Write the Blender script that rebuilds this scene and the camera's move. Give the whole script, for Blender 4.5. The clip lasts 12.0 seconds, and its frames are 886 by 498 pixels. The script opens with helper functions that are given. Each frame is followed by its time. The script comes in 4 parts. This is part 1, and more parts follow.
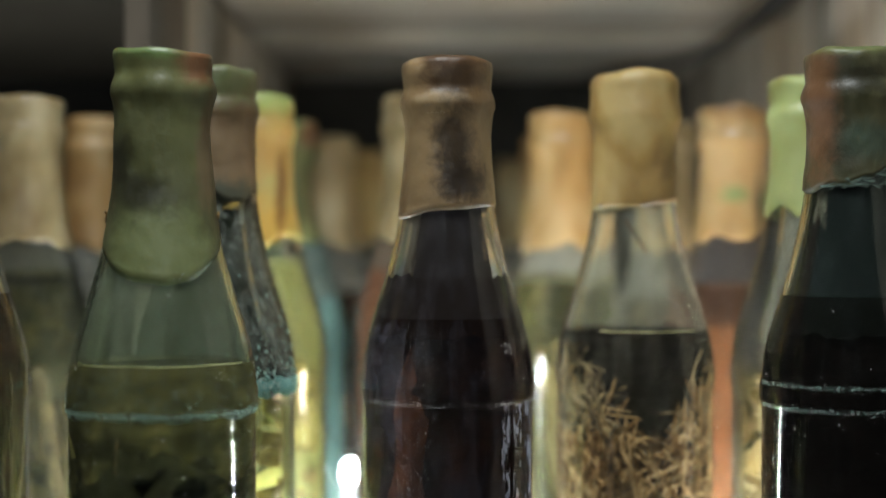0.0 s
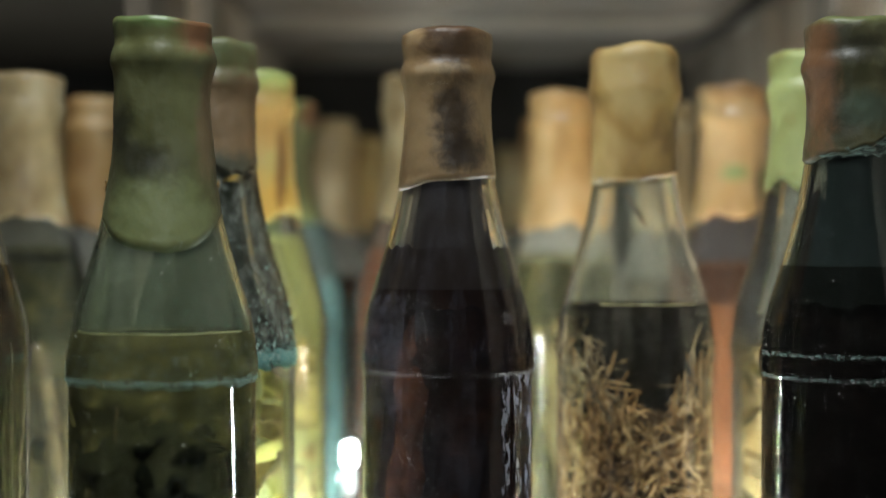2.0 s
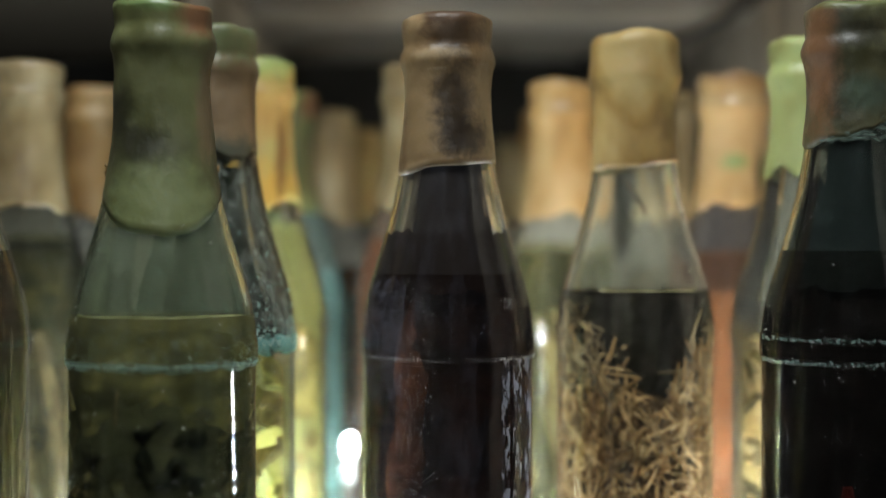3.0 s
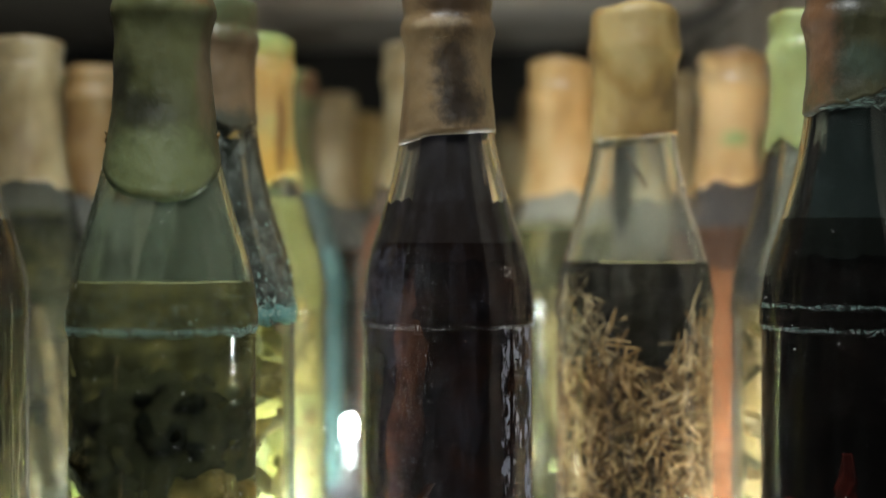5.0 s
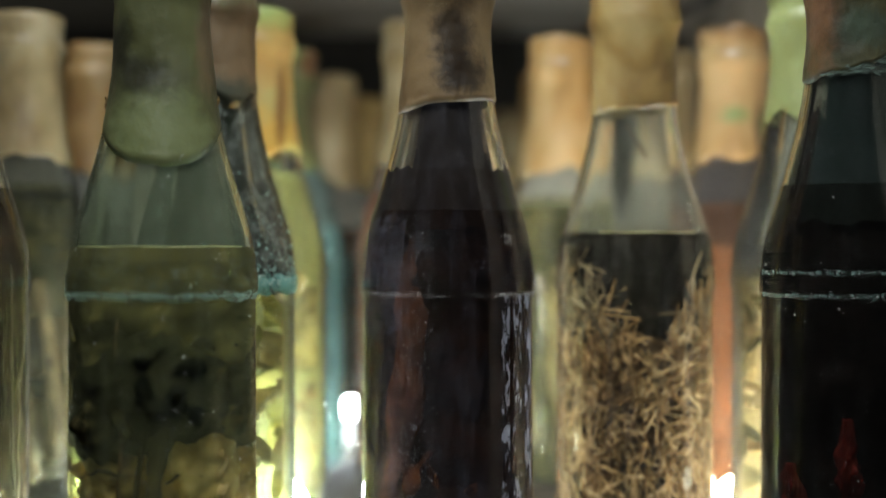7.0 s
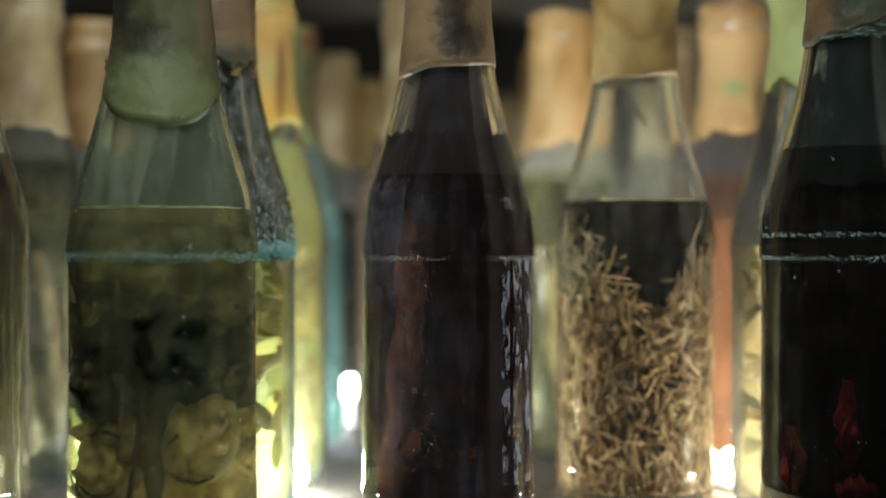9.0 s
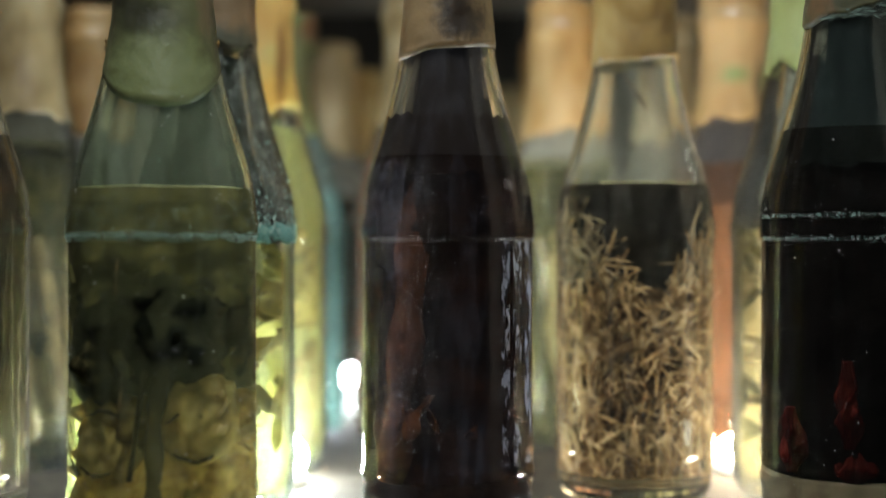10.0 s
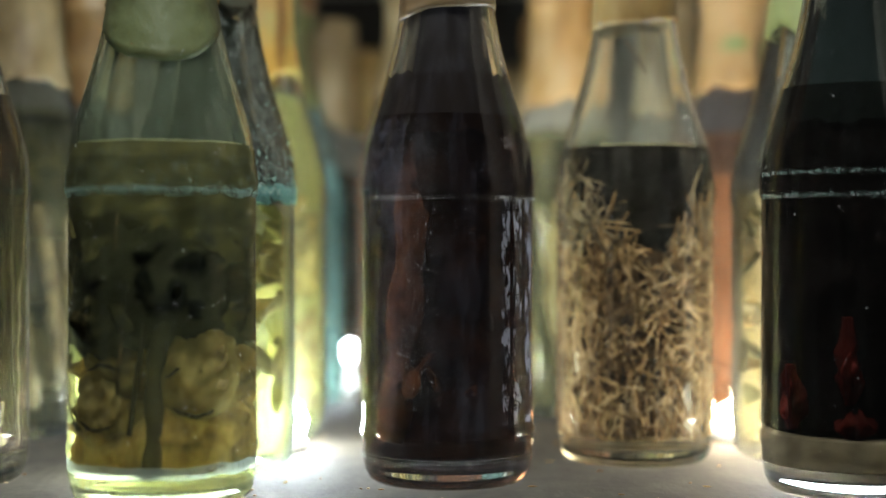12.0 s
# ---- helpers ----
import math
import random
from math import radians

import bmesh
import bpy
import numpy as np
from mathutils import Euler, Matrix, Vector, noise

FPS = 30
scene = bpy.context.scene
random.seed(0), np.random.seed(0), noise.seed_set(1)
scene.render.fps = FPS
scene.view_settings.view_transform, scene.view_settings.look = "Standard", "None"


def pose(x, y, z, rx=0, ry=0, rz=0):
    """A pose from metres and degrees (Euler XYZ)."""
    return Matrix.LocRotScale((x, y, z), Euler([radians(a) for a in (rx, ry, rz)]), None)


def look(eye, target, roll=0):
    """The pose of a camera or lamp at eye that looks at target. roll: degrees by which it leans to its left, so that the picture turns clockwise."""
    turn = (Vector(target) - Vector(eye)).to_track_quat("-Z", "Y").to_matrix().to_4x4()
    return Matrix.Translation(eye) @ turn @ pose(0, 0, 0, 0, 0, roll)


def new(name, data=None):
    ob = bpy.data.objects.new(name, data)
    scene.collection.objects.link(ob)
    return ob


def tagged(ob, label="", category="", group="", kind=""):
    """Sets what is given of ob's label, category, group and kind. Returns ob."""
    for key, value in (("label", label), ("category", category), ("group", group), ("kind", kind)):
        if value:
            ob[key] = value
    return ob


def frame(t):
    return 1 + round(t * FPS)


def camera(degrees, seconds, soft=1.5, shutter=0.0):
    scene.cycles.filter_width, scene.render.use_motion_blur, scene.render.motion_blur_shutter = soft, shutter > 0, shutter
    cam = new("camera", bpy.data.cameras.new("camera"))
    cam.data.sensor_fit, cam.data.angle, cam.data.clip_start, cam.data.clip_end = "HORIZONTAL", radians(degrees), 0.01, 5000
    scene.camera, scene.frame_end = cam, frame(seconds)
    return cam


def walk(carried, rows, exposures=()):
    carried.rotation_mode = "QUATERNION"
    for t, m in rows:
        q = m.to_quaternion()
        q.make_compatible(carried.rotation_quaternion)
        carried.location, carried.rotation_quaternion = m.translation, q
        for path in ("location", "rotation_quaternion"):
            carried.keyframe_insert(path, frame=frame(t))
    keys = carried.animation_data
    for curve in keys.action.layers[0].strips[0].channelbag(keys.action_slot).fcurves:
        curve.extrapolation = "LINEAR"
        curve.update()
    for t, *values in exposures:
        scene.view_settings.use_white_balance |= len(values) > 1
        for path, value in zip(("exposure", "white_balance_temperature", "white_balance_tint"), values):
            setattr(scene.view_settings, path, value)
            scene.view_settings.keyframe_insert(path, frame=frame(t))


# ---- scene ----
cam = camera(34.8, 12.0, soft=1.3)
cam.data.dof.use_dof = True
cam.data.dof.focus_distance = 0.527
cam.data.dof.aperture_fstop = 3.7
EYE, DROP = 0.1690, 0.078
ROWS = [
    (0.0, 0.0), (0.5, 0.0328), (1.0, 0.0697), (1.5, 0.1071), (2.0, 0.1440), (2.5, 0.1780), (3.0, 0.2178),
    (5.0, 0.3711), (5.5, 0.4112), (6.0, 0.4490), (6.5, 0.4929), (7.0, 0.5305), (9.0, 0.7065), (9.5, 0.7526),
    (10.0, 0.7975), (10.5, 0.8501), (11.0, 0.8997), (11.5, 0.9540), (12.0, 1.0),
]
walk(cam, [(t, pose(0, 0, EYE - DROP * s, 90)) for t, s in ROWS])

# ---------------------------------------------------------------- light
world = bpy.data.worlds.new("world")
scene.world = world
world.use_nodes = True
wn = world.node_tree.nodes["Background"]
wn.inputs[0].default_value = (0.97, 0.98, 0.97, 1)
wn.inputs[1].default_value = 0.09


def area_lamp(name, eye, target, size, power, colour):
    data = bpy.data.lights.new(name, "AREA")
    data.size, data.energy, data.color = size, power, colour
    ob = new(name, data)
    ob.matrix_world = look(eye, target)
    return ob


area_lamp("shelf_front_light", (-0.06, 0.27, 0.74), (0.0, 0.6, 0.2), 0.24, 5.3, (0.95, 1.0, 1.0))

# ---------------------------------------------------------------- materials


def nodes_of(name):
    m = bpy.data.materials.new(name)
    m.use_nodes = True
    nt = m.node_tree
    nt.nodes.clear()
    out = nt.nodes.new("ShaderNodeOutputMaterial")
    return m, nt, out


def add(nt, kind, **inputs):
    n = nt.nodes.new(kind)
    for k, v in inputs.items():
        n.inputs[k.replace("_", " ")].default_value = v
    return n


def coords(nt, scale=(1, 1, 1)):
    tc = nt.nodes.new("ShaderNodeTexCoord")
    mp = nt.nodes.new("ShaderNodeMapping")
    mp.inputs["Scale"].default_value = scale
    nt.links.new(tc.outputs["Object"], mp.inputs["Vector"])
    return mp.outputs["Vector"]


def tex_noise(nt, vec, scale, detail=4.0, rough=0.6, distort=0.0):
    n = nt.nodes.new("ShaderNodeTexNoise")
    n.inputs["Scale"].default_value = scale
    n.inputs["Detail"].default_value = detail
    n.inputs["Roughness"].default_value = rough
    n.inputs["Distortion"].default_value = distort
    nt.links.new(vec, n.inputs["Vector"])
    return n.outputs["Fac"]


def ramp(nt, fac, stops):
    r = nt.nodes.new("ShaderNodeValToRGB")
    el = r.color_ramp.elements
    while len(el) < len(stops):
        el.new(0.5)
    for e, (p, c) in zip(el, stops):
        e.position = p
        e.color = (*c, 1) if len(c) == 3 else c
    nt.links.new(fac, r.inputs["Fac"])
    return r.outputs["Color"]


def grey(v):
    return (v, v, v)


def bump(nt, height, strength, distance):
    b = add(nt, "ShaderNodeBump", Strength=strength, Distance=distance)
    nt.links.new(height, b.inputs["Height"])
    return b.outputs["Normal"]


def solid(name, stops, scale=40.0, rough=0.6, stretch=(1, 1, 1), bump_d=0.0005, fine=400.0, sss=0.0, spec=0.4, radius=0.004, vary=0.0, islands=False):
    """An opaque surface: colour from coarse noise, relief from fine noise."""
    m, nt, out = nodes_of(name)
    v = coords(nt, stretch)
    big = tex_noise(nt, v, scale, 5.0, 0.65, 0.4)
    small = tex_noise(nt, v, fine, 3.0)
    mixf = nt.nodes.new("ShaderNodeMath")
    mixf.operation = "MULTIPLY_ADD"
    mixf.inputs[1].default_value = 0.25
    nt.links.new(small, mixf.inputs[0])
    sub = nt.nodes.new("ShaderNodeMath")
    sub.operation = "SUBTRACT"
    sub.inputs[1].default_value = 0.125
    nt.links.new(big, sub.inputs[0])
    nt.links.new(sub.outputs[0], mixf.inputs[2])
    p = add(nt, "ShaderNodeBsdfPrincipled", Roughness=rough)
    p.inputs["Specular IOR Level"].default_value = spec
    shade = ramp(nt, mixf.outputs[0], stops)
    if vary:
        oi = nt.nodes.new("ShaderNodeNewGeometry" if islands else "ShaderNodeObjectInfo")
        hs = nt.nodes.new("ShaderNodeHueSaturation")
        mr = nt.nodes.new("ShaderNodeMapRange")
        mr.inputs["To Min"].default_value, mr.inputs["To Max"].default_value = 1 - vary, 1 + vary
        nt.links.new(oi.outputs["Random Per Island" if islands else "Random"], mr.inputs["Value"])
        nt.links.new(mr.outputs[0], hs.inputs["Value"])
        nt.links.new(shade, hs.inputs["Color"])
        shade = hs.outputs["Color"]
    nt.links.new(shade, p.inputs["Base Color"])
    if sss:
        p.inputs["Subsurface Weight"].default_value = sss
        p.inputs["Subsurface Radius"].default_value = (1.0, 0.6, 0.3)
        p.inputs["Subsurface Scale"].default_value = radius
    if bump_d:
        nt.links.new(bump(nt, small, 0.5, bump_d), p.inputs["Normal"])
    nt.links.new(p.outputs[0], out.inputs[0])
    return m


def stain_or_glint(nt, where, ragged, colour, centre, radii, tint, most=0.9):
    """One stain or painted highlight of its own shape laid over a colour: an egg of the given radii with a ragged soft
    edge.
    """
    d = nt.nodes.new("ShaderNodeVectorMath")
    d.operation = "SUBTRACT"
    d.inputs[1].default_value = centre
    nt.links.new(where, d.inputs[0])
    q = nt.nodes.new("ShaderNodeVectorMath")
    q.operation = "DIVIDE"
    q.inputs[1].default_value = radii
    nt.links.new(d.outputs[0], q.inputs[0])
    ln = nt.nodes.new("ShaderNodeVectorMath")
    ln.operation = "LENGTH"
    nt.links.new(q.outputs[0], ln.inputs[0])
    e = nt.nodes.new("ShaderNodeMath")
    e.operation = "MULTIPLY_ADD"
    e.inputs[1].default_value = 1.3
    nt.links.new(ragged, e.inputs[0])
    nt.links.new(ln.outputs["Value"], e.inputs[2])
    mr = nt.nodes.new("ShaderNodeMapRange")
    mr.interpolation_type = "SMOOTHSTEP"
    for k, val in (("From Min", 1.05), ("From Max", 2.05), ("To Min", most), ("To Max", 0.0)):
        mr.inputs[k].default_value = val
    nt.links.new(e.outputs[0], mr.inputs["Value"])
    mx = nt.nodes.new("ShaderNodeMixRGB")
    mx.inputs[2].default_value = (*tint, 1)
    nt.links.new(mr.outputs[0], mx.inputs[0])
    nt.links.new(colour, mx.inputs[1])
    return mx.outputs[0]


def wax(name, stops, scale=30.0, rough=0.42, stretch=(1, 1, 0.7), stains_and_glints=()):
    """Old sealing wax: broad cloudy colour, stains and painted highlights, faint grain, soft gloss."""
    m, nt, out = nodes_of(name)
    v = coords(nt, stretch)
    where = coords(nt)
    oi = nt.nodes.new("ShaderNodeObjectInfo")
    off = nt.nodes.new("ShaderNodeVectorMath")
    off.operation = "ADD"
    sc = nt.nodes.new("ShaderNodeVectorMath")
    sc.operation = "SCALE"
    sc.inputs[0].default_value = (3.0, 5.0, 2.0)
    nt.links.new(oi.outputs["Random"], sc.inputs["Scale"])
    nt.links.new(v, off.inputs[0])
    nt.links.new(sc.outputs[0], off.inputs[1])
    v = off.outputs[0]
    big = tex_noise(nt, v, scale, 2.5, 0.5, 0.3)
    mid = tex_noise(nt, v, 90.0, 5.0, 0.7, 0.3)
    fine = tex_noise(nt, v, 500.0, 3.0, 0.6)
    sm = nt.nodes.new("ShaderNodeMath")
    sm.operation = "MULTIPLY_ADD"
    sm.inputs[1].default_value = 0.18
    nt.links.new(mid, sm.inputs[0])
    sb = nt.nodes.new("ShaderNodeMath")
    sb.operation = "SUBTRACT"
    sb.inputs[1].default_value = 0.09
    nt.links.new(big, sb.inputs[0])
    nt.links.new(sb.outputs[0], sm.inputs[2])
    p = add(nt, "ShaderNodeBsdfPrincipled", Roughness=rough)
    p.inputs["Specular IOR Level"].default_value = 0.5
    p.inputs["Subsurface Weight"].default_value = 0.3
    p.inputs["Subsurface Radius"].default_value = (1.0, 0.6, 0.3)
    p.inputs["Subsurface Scale"].default_value = 0.005
    colour = ramp(nt, sm.outputs[0], stops)
    ragged = tex_noise(nt, where, 140.0, 4.0, 0.65, 0.5)
    for centre, radii, tint in stains_and_glints:
        colour = stain_or_glint(nt, where, ragged, colour, centre, radii, tint)
    nt.links.new(colour, p.inputs["Base Color"])
    rg = ramp(nt, mid, [(0.35, grey(rough - 0.1)), (0.7, grey(rough + 0.25))])
    nt.links.new(rg, p.inputs["Roughness"])
    b1 = add(nt, "ShaderNodeBump", Strength=0.5, Distance=0.0006)
    nt.links.new(mid, b1.inputs["Height"])
    b2 = add(nt, "ShaderNodeBump", Strength=0.4, Distance=0.0004)
    nt.links.new(fine, b2.inputs["Height"])
    nt.links.new(b1.outputs["Normal"], b2.inputs["Normal"])
    nt.links.new(b2.outputs["Normal"], p.inputs["Normal"])
    nt.links.new(p.outputs[0], out.inputs[0])
    return m


def glass(name, tint, dust=0.0, dust_colour=(0.5, 0.52, 0.5), real=True, rough=0.02, streak=1.0, ior=1.48, film=0.015):
    """Bottle glass with dried dust, specks and smears on it."""
    m, nt, out = nodes_of(name)
    if real:
        g = add(nt, "ShaderNodeBsdfGlass", Color=(*tint, 1), Roughness=rough, IOR=ior)
        base = g.outputs[0]
    else:
        t = add(nt, "ShaderNodeBsdfTransparent", Color=(*tint, 1))
        gl = add(nt, "ShaderNodeBsdfGlossy", Roughness=0.08)
        fr = add(nt, "ShaderNodeFresnel", IOR=1.45)
        mx = nt.nodes.new("ShaderNodeMixShader")
        nt.links.new(fr.outputs[0], mx.inputs[0])
        nt.links.new(t.outputs[0], mx.inputs[1])
        nt.links.new(gl.outputs[0], mx.inputs[2])
        base = mx.outputs[0]
    if dust:
        v = coords(nt)
        vs = coords(nt, (1, 1, 0.12 * streak + 0.02))
        patches = ramp(nt, tex_noise(nt, v, 45.0, 6.0, 0.7), [(0.45, grey(0.0)), (0.75, grey(1.0))])
        specks = ramp(nt, tex_noise(nt, v, 900.0, 2.0, 0.5), [(0.66, grey(0.0)), (0.72, grey(1.0))])
        streaks = ramp(nt, tex_noise(nt, vs, 160.0, 4.0, 0.7), [(0.5, grey(0.0)), (0.8, grey(0.6))])
        a = nt.nodes.new("ShaderNodeMath")
        a.operation = "MULTIPLY"
        nt.links.new(specks, a.inputs[0])
        nt.links.new(patches, a.inputs[1])
        b = nt.nodes.new("ShaderNodeMath")
        b.operation = "MULTIPLY_ADD"
        b.inputs[1].default_value = 0.35
        nt.links.new(streaks, b.inputs[0])
        nt.links.new(a.outputs[0], b.inputs[2])
        c = nt.nodes.new("ShaderNodeMath")
        c.operation = "MULTIPLY_ADD"
        c.use_clamp = True
        c.inputs[1].default_value = dust
        c.inputs[2].default_value = film
        nt.links.new(b.outputs[0], c.inputs[0])
        da = add(nt, "ShaderNodeBsdfDiffuse", Color=(*dust_colour, 1), Roughness=1.0)
        db = add(nt, "ShaderNodeBsdfTranslucent", Color=(*dust_colour, 1))
        d = add(nt, "ShaderNodeMixShader", Fac=0.4)
        nt.links.new(da.outputs[0], d.inputs[1])
        nt.links.new(db.outputs[0], d.inputs[2])
        mx = nt.nodes.new("ShaderNodeMixShader")
        nt.links.new(c.outputs[0], mx.inputs[0])
        nt.links.new(base, mx.inputs[1])
        nt.links.new(d.outputs[0], mx.inputs[2])
        base = mx.outputs[0]
    nt.links.new(base, out.inputs[0])
    return m


def liquid(name, tint, murk=0.12, murk_colour=None, rough=0.0):
    """Clear to cloudy liquid; murk is the share of light that its haze scatters."""
    m, nt, out = nodes_of(name)
    v = coords(nt, (1, 1, 0.5))
    dark = tuple(c * 0.85 for c in tint)
    haze = tex_noise(nt, v, 35.0, 4.0, 0.55, 0.6)
    col = ramp(nt, haze, [(0.35, dark), (0.65, tint)])
    g = add(nt, "ShaderNodeBsdfRefraction", Roughness=rough, IOR=1.35)
    nt.links.new(col, g.inputs["Color"])
    mc = murk_colour or tuple(c * 0.8 for c in tint)
    tr = add(nt, "ShaderNodeBsdfTranslucent", Color=(*mc, 1))
    di = add(nt, "ShaderNodeBsdfDiffuse", Color=(*mc, 1))
    m1 = add(nt, "ShaderNodeMixShader", Fac=0.35)
    nt.links.new(tr.outputs[0], m1.inputs[1])
    nt.links.new(di.outputs[0], m1.inputs[2])
    fac = ramp(nt, haze, [(0.3, grey(murk * 0.6)), (0.7, grey(murk * 1.3))])
    mx = nt.nodes.new("ShaderNodeMixShader")
    nt.links.new(fac, mx.inputs[0])
    nt.links.new(g.outputs[0], mx.inputs[1])
    nt.links.new(m1.outputs[0], mx.inputs[2])
    nt.links.new(mx.outputs[0], out.inputs[0])
    return m


def crust(name, colour, cover=0.5, scale=300.0, stretch=(1, 1, 1), most=1.0, least=0.0, soft=0.08):
    """Dried residue that clings to glass in broken patches."""
    m, nt, out = nodes_of(name)
    v = coords(nt, stretch)
    mask = ramp(nt, tex_noise(nt, v, scale, 6.0, 0.75), [(1 - cover - soft, grey(least)), (1 - cover + soft, grey(most))])
    t = add(nt, "ShaderNodeBsdfTransparent")
    d = add(nt, "ShaderNodeBsdfDiffuse", Color=(*colour, 1))
    tr = add(nt, "ShaderNodeBsdfTranslucent", Color=(*colour, 1))
    m1 = add(nt, "ShaderNodeMixShader", Fac=0.4)
    nt.links.new(d.outputs[0], m1.inputs[1])
    nt.links.new(tr.outputs[0], m1.inputs[2])
    mx = nt.nodes.new("ShaderNodeMixShader")
    nt.links.new(mask, mx.inputs[0])
    nt.links.new(t.outputs[0], mx.inputs[1])
    nt.links.new(m1.outputs[0], mx.inputs[2])
    nt.links.new(mx.outputs[0], out.inputs[0])
    return m


def leafy(name, stops, scale=120.0, islands=0.25, thin=0.45):
    """Soaked plant matter that lets some light through."""
    m, nt, out = nodes_of(name)
    v = coords(nt)
    fac = tex_noise(nt, v, scale, 4.0, 0.65)
    if islands:
        geo = nt.nodes.new("ShaderNodeNewGeometry")
        ma = nt.nodes.new("ShaderNodeMath")
        ma.operation = "MULTIPLY_ADD"
        ma.inputs[1].default_value = islands
        nt.links.new(geo.outputs["Random Per Island"], ma.inputs[0])
        mb = nt.nodes.new("ShaderNodeMath")
        mb.operation = "SUBTRACT"
        mb.inputs[1].default_value = islands * 0.5
        nt.links.new(fac, mb.inputs[0])
        nt.links.new(mb.outputs[0], ma.inputs[2])
        fac = ma.outputs[0]
    col = ramp(nt, fac, stops)
    d = nt.nodes.new("ShaderNodeBsdfDiffuse")
    t = nt.nodes.new("ShaderNodeBsdfTranslucent")
    nt.links.new(col, d.inputs[0])
    nt.links.new(col, t.inputs[0])
    mx = add(nt, "ShaderNodeMixShader", Fac=thin)
    nt.links.new(d.outputs[0], mx.inputs[1])
    nt.links.new(t.outputs[0], mx.inputs[2])
    nt.links.new(mx.outputs[0], out.inputs[0])
    return m


def glow(name, colour, strength):
    m, nt, out = nodes_of(name)
    e = add(nt, "ShaderNodeEmission", Color=(*colour, 1), Strength=strength)
    nt.links.new(e.outputs[0], out.inputs[0])
    return m


W_GREEN = wax("wax_mossy_green", [(0.36, (0.055, 0.058, 0.025)), (0.5, (0.095, 0.10, 0.040)), (0.65, (0.14, 0.15, 0.06))], stains_and_glints=[
    ((0.002, -0.018, 0.167), (0.022, 0.014, 0.016), (0.155, 0.18, 0.075)), ((0.0, -0.01, 0.2385), (0.017, 0.03, 0.004), (0.12, 0.19, 0.065)),
    ((-0.013, -0.012, 0.199), (0.006, 0.012, 0.010), (0.022, 0.022, 0.012)), ((-0.005, -0.016, 0.187), (0.009, 0.009, 0.0065), (0.026, 0.026, 0.013)),
    ((0.0145, -0.010, 0.2345), (0.007, 0.016, 0.010), (0.15, 0.062, 0.026)), ((0.0165, -0.006, 0.199), (0.0028, 0.011, 0.020), (0.15, 0.11, 0.06))])
# the pale patch at the top left of the cap is a painted highlight
W_BROWN = wax("wax_brown", [(0.36, (0.115, 0.070, 0.032)), (0.5, (0.165, 0.105, 0.050)), (0.66, (0.235, 0.16, 0.08))], stains_and_glints=[
    ((0.0, -0.012, 0.2405), (0.018, 0.03, 0.0065), (0.065, 0.032, 0.013)), ((0.003, -0.016, 0.233), (0.014, 0.012, 0.006), (0.055, 0.032, 0.016)),
    ((-0.004, -0.019, 0.2255), (0.012, 0.010, 0.0022), (0.36, 0.27, 0.16)), ((-0.013, -0.012, 0.2385), (0.0045, 0.012, 0.0035), (0.33, 0.23, 0.12)),
    ((0.0025, -0.016, 0.206), (0.0085, 0.011, 0.022), (0.022, 0.015, 0.010)), ((0.007, -0.016, 0.194), (0.010, 0.012, 0.009), (0.024, 0.016, 0.010)),
    ((0.0, -0.016, 0.1825), (0.020, 0.012, 0.0022), (0.27, 0.19, 0.10))])
W_MOSS = wax("wax_moss_and_tan", [(0.36, (0.11, 0.075, 0.04)), (0.5, (0.18, 0.125, 0.07)), (0.65, (0.24, 0.17, 0.10))], stains_and_glints=[
    ((0.0, 0.0, 0.238), (0.03, 0.03, 0.014), (0.10, 0.125, 0.055)), ((0.010, -0.014, 0.188), (0.02, 0.02, 0.008), (0.06, 0.07, 0.05))])
W_STAINED = wax("wax_orange_stained", [(0.36, (0.212, 0.119, 0.043)), (0.5, (0.340, 0.212, 0.085)), (0.63, (0.408, 0.281, 0.136))], stains_and_glints=[
    ((-0.003, -0.018, 0.196), (0.008, 0.010, 0.0045), (0.17, 0.23, 0.085)), ((0.010, -0.016, 0.190), (0.0028, 0.010, 0.016), (0.05, 0.035, 0.022)),
    ((0.015, -0.012, 0.192), (0.004, 0.010, 0.010), (0.14, 0.17, 0.065)), ((0.0, -0.010, 0.240), (0.02, 0.02, 0.006), (0.20, 0.115, 0.05))])
W_OCHRE = wax("wax_ochre", [(0.36, (0.15, 0.085, 0.028)), (0.5, (0.31, 0.20, 0.065)), (0.63, (0.42, 0.31, 0.13))])
W_TAN = wax("wax_tan", [(0.36, (0.139, 0.094, 0.041)), (0.5, (0.238, 0.180, 0.090)), (0.63, (0.312, 0.254, 0.148))])
W_ORANGE = wax("wax_orange", [(0.36, (0.212, 0.119, 0.043)), (0.5, (0.357, 0.221, 0.085)), (0.63, (0.425, 0.297, 0.145))])
W_LIME = wax("wax_lime", [(0.3, (0.30, 0.28, 0.10)), (0.48, (0.31, 0.33, 0.12)), (0.62, (0.38, 0.44, 0.18))])
W_YELLOW = wax("wax_yellow_green", [(0.3, (0.36, 0.20, 0.06)), (0.48, (0.42, 0.30, 0.10)), (0.62, (0.34, 0.38, 0.14)), (0.75, (0.30, 0.40, 0.16))], stains_and_glints=[
    ((0.0, 0.0, 0.240), (0.03, 0.03, 0.010), (0.27, 0.36, 0.12)), ((0.0, -0.015, 0.180), (0.03, 0.02, 0.012), (0.52, 0.31, 0.06)),
    ((0.013, -0.014, 0.196), (0.0028, 0.010, 0.022), (0.17, 0.085, 0.028))])
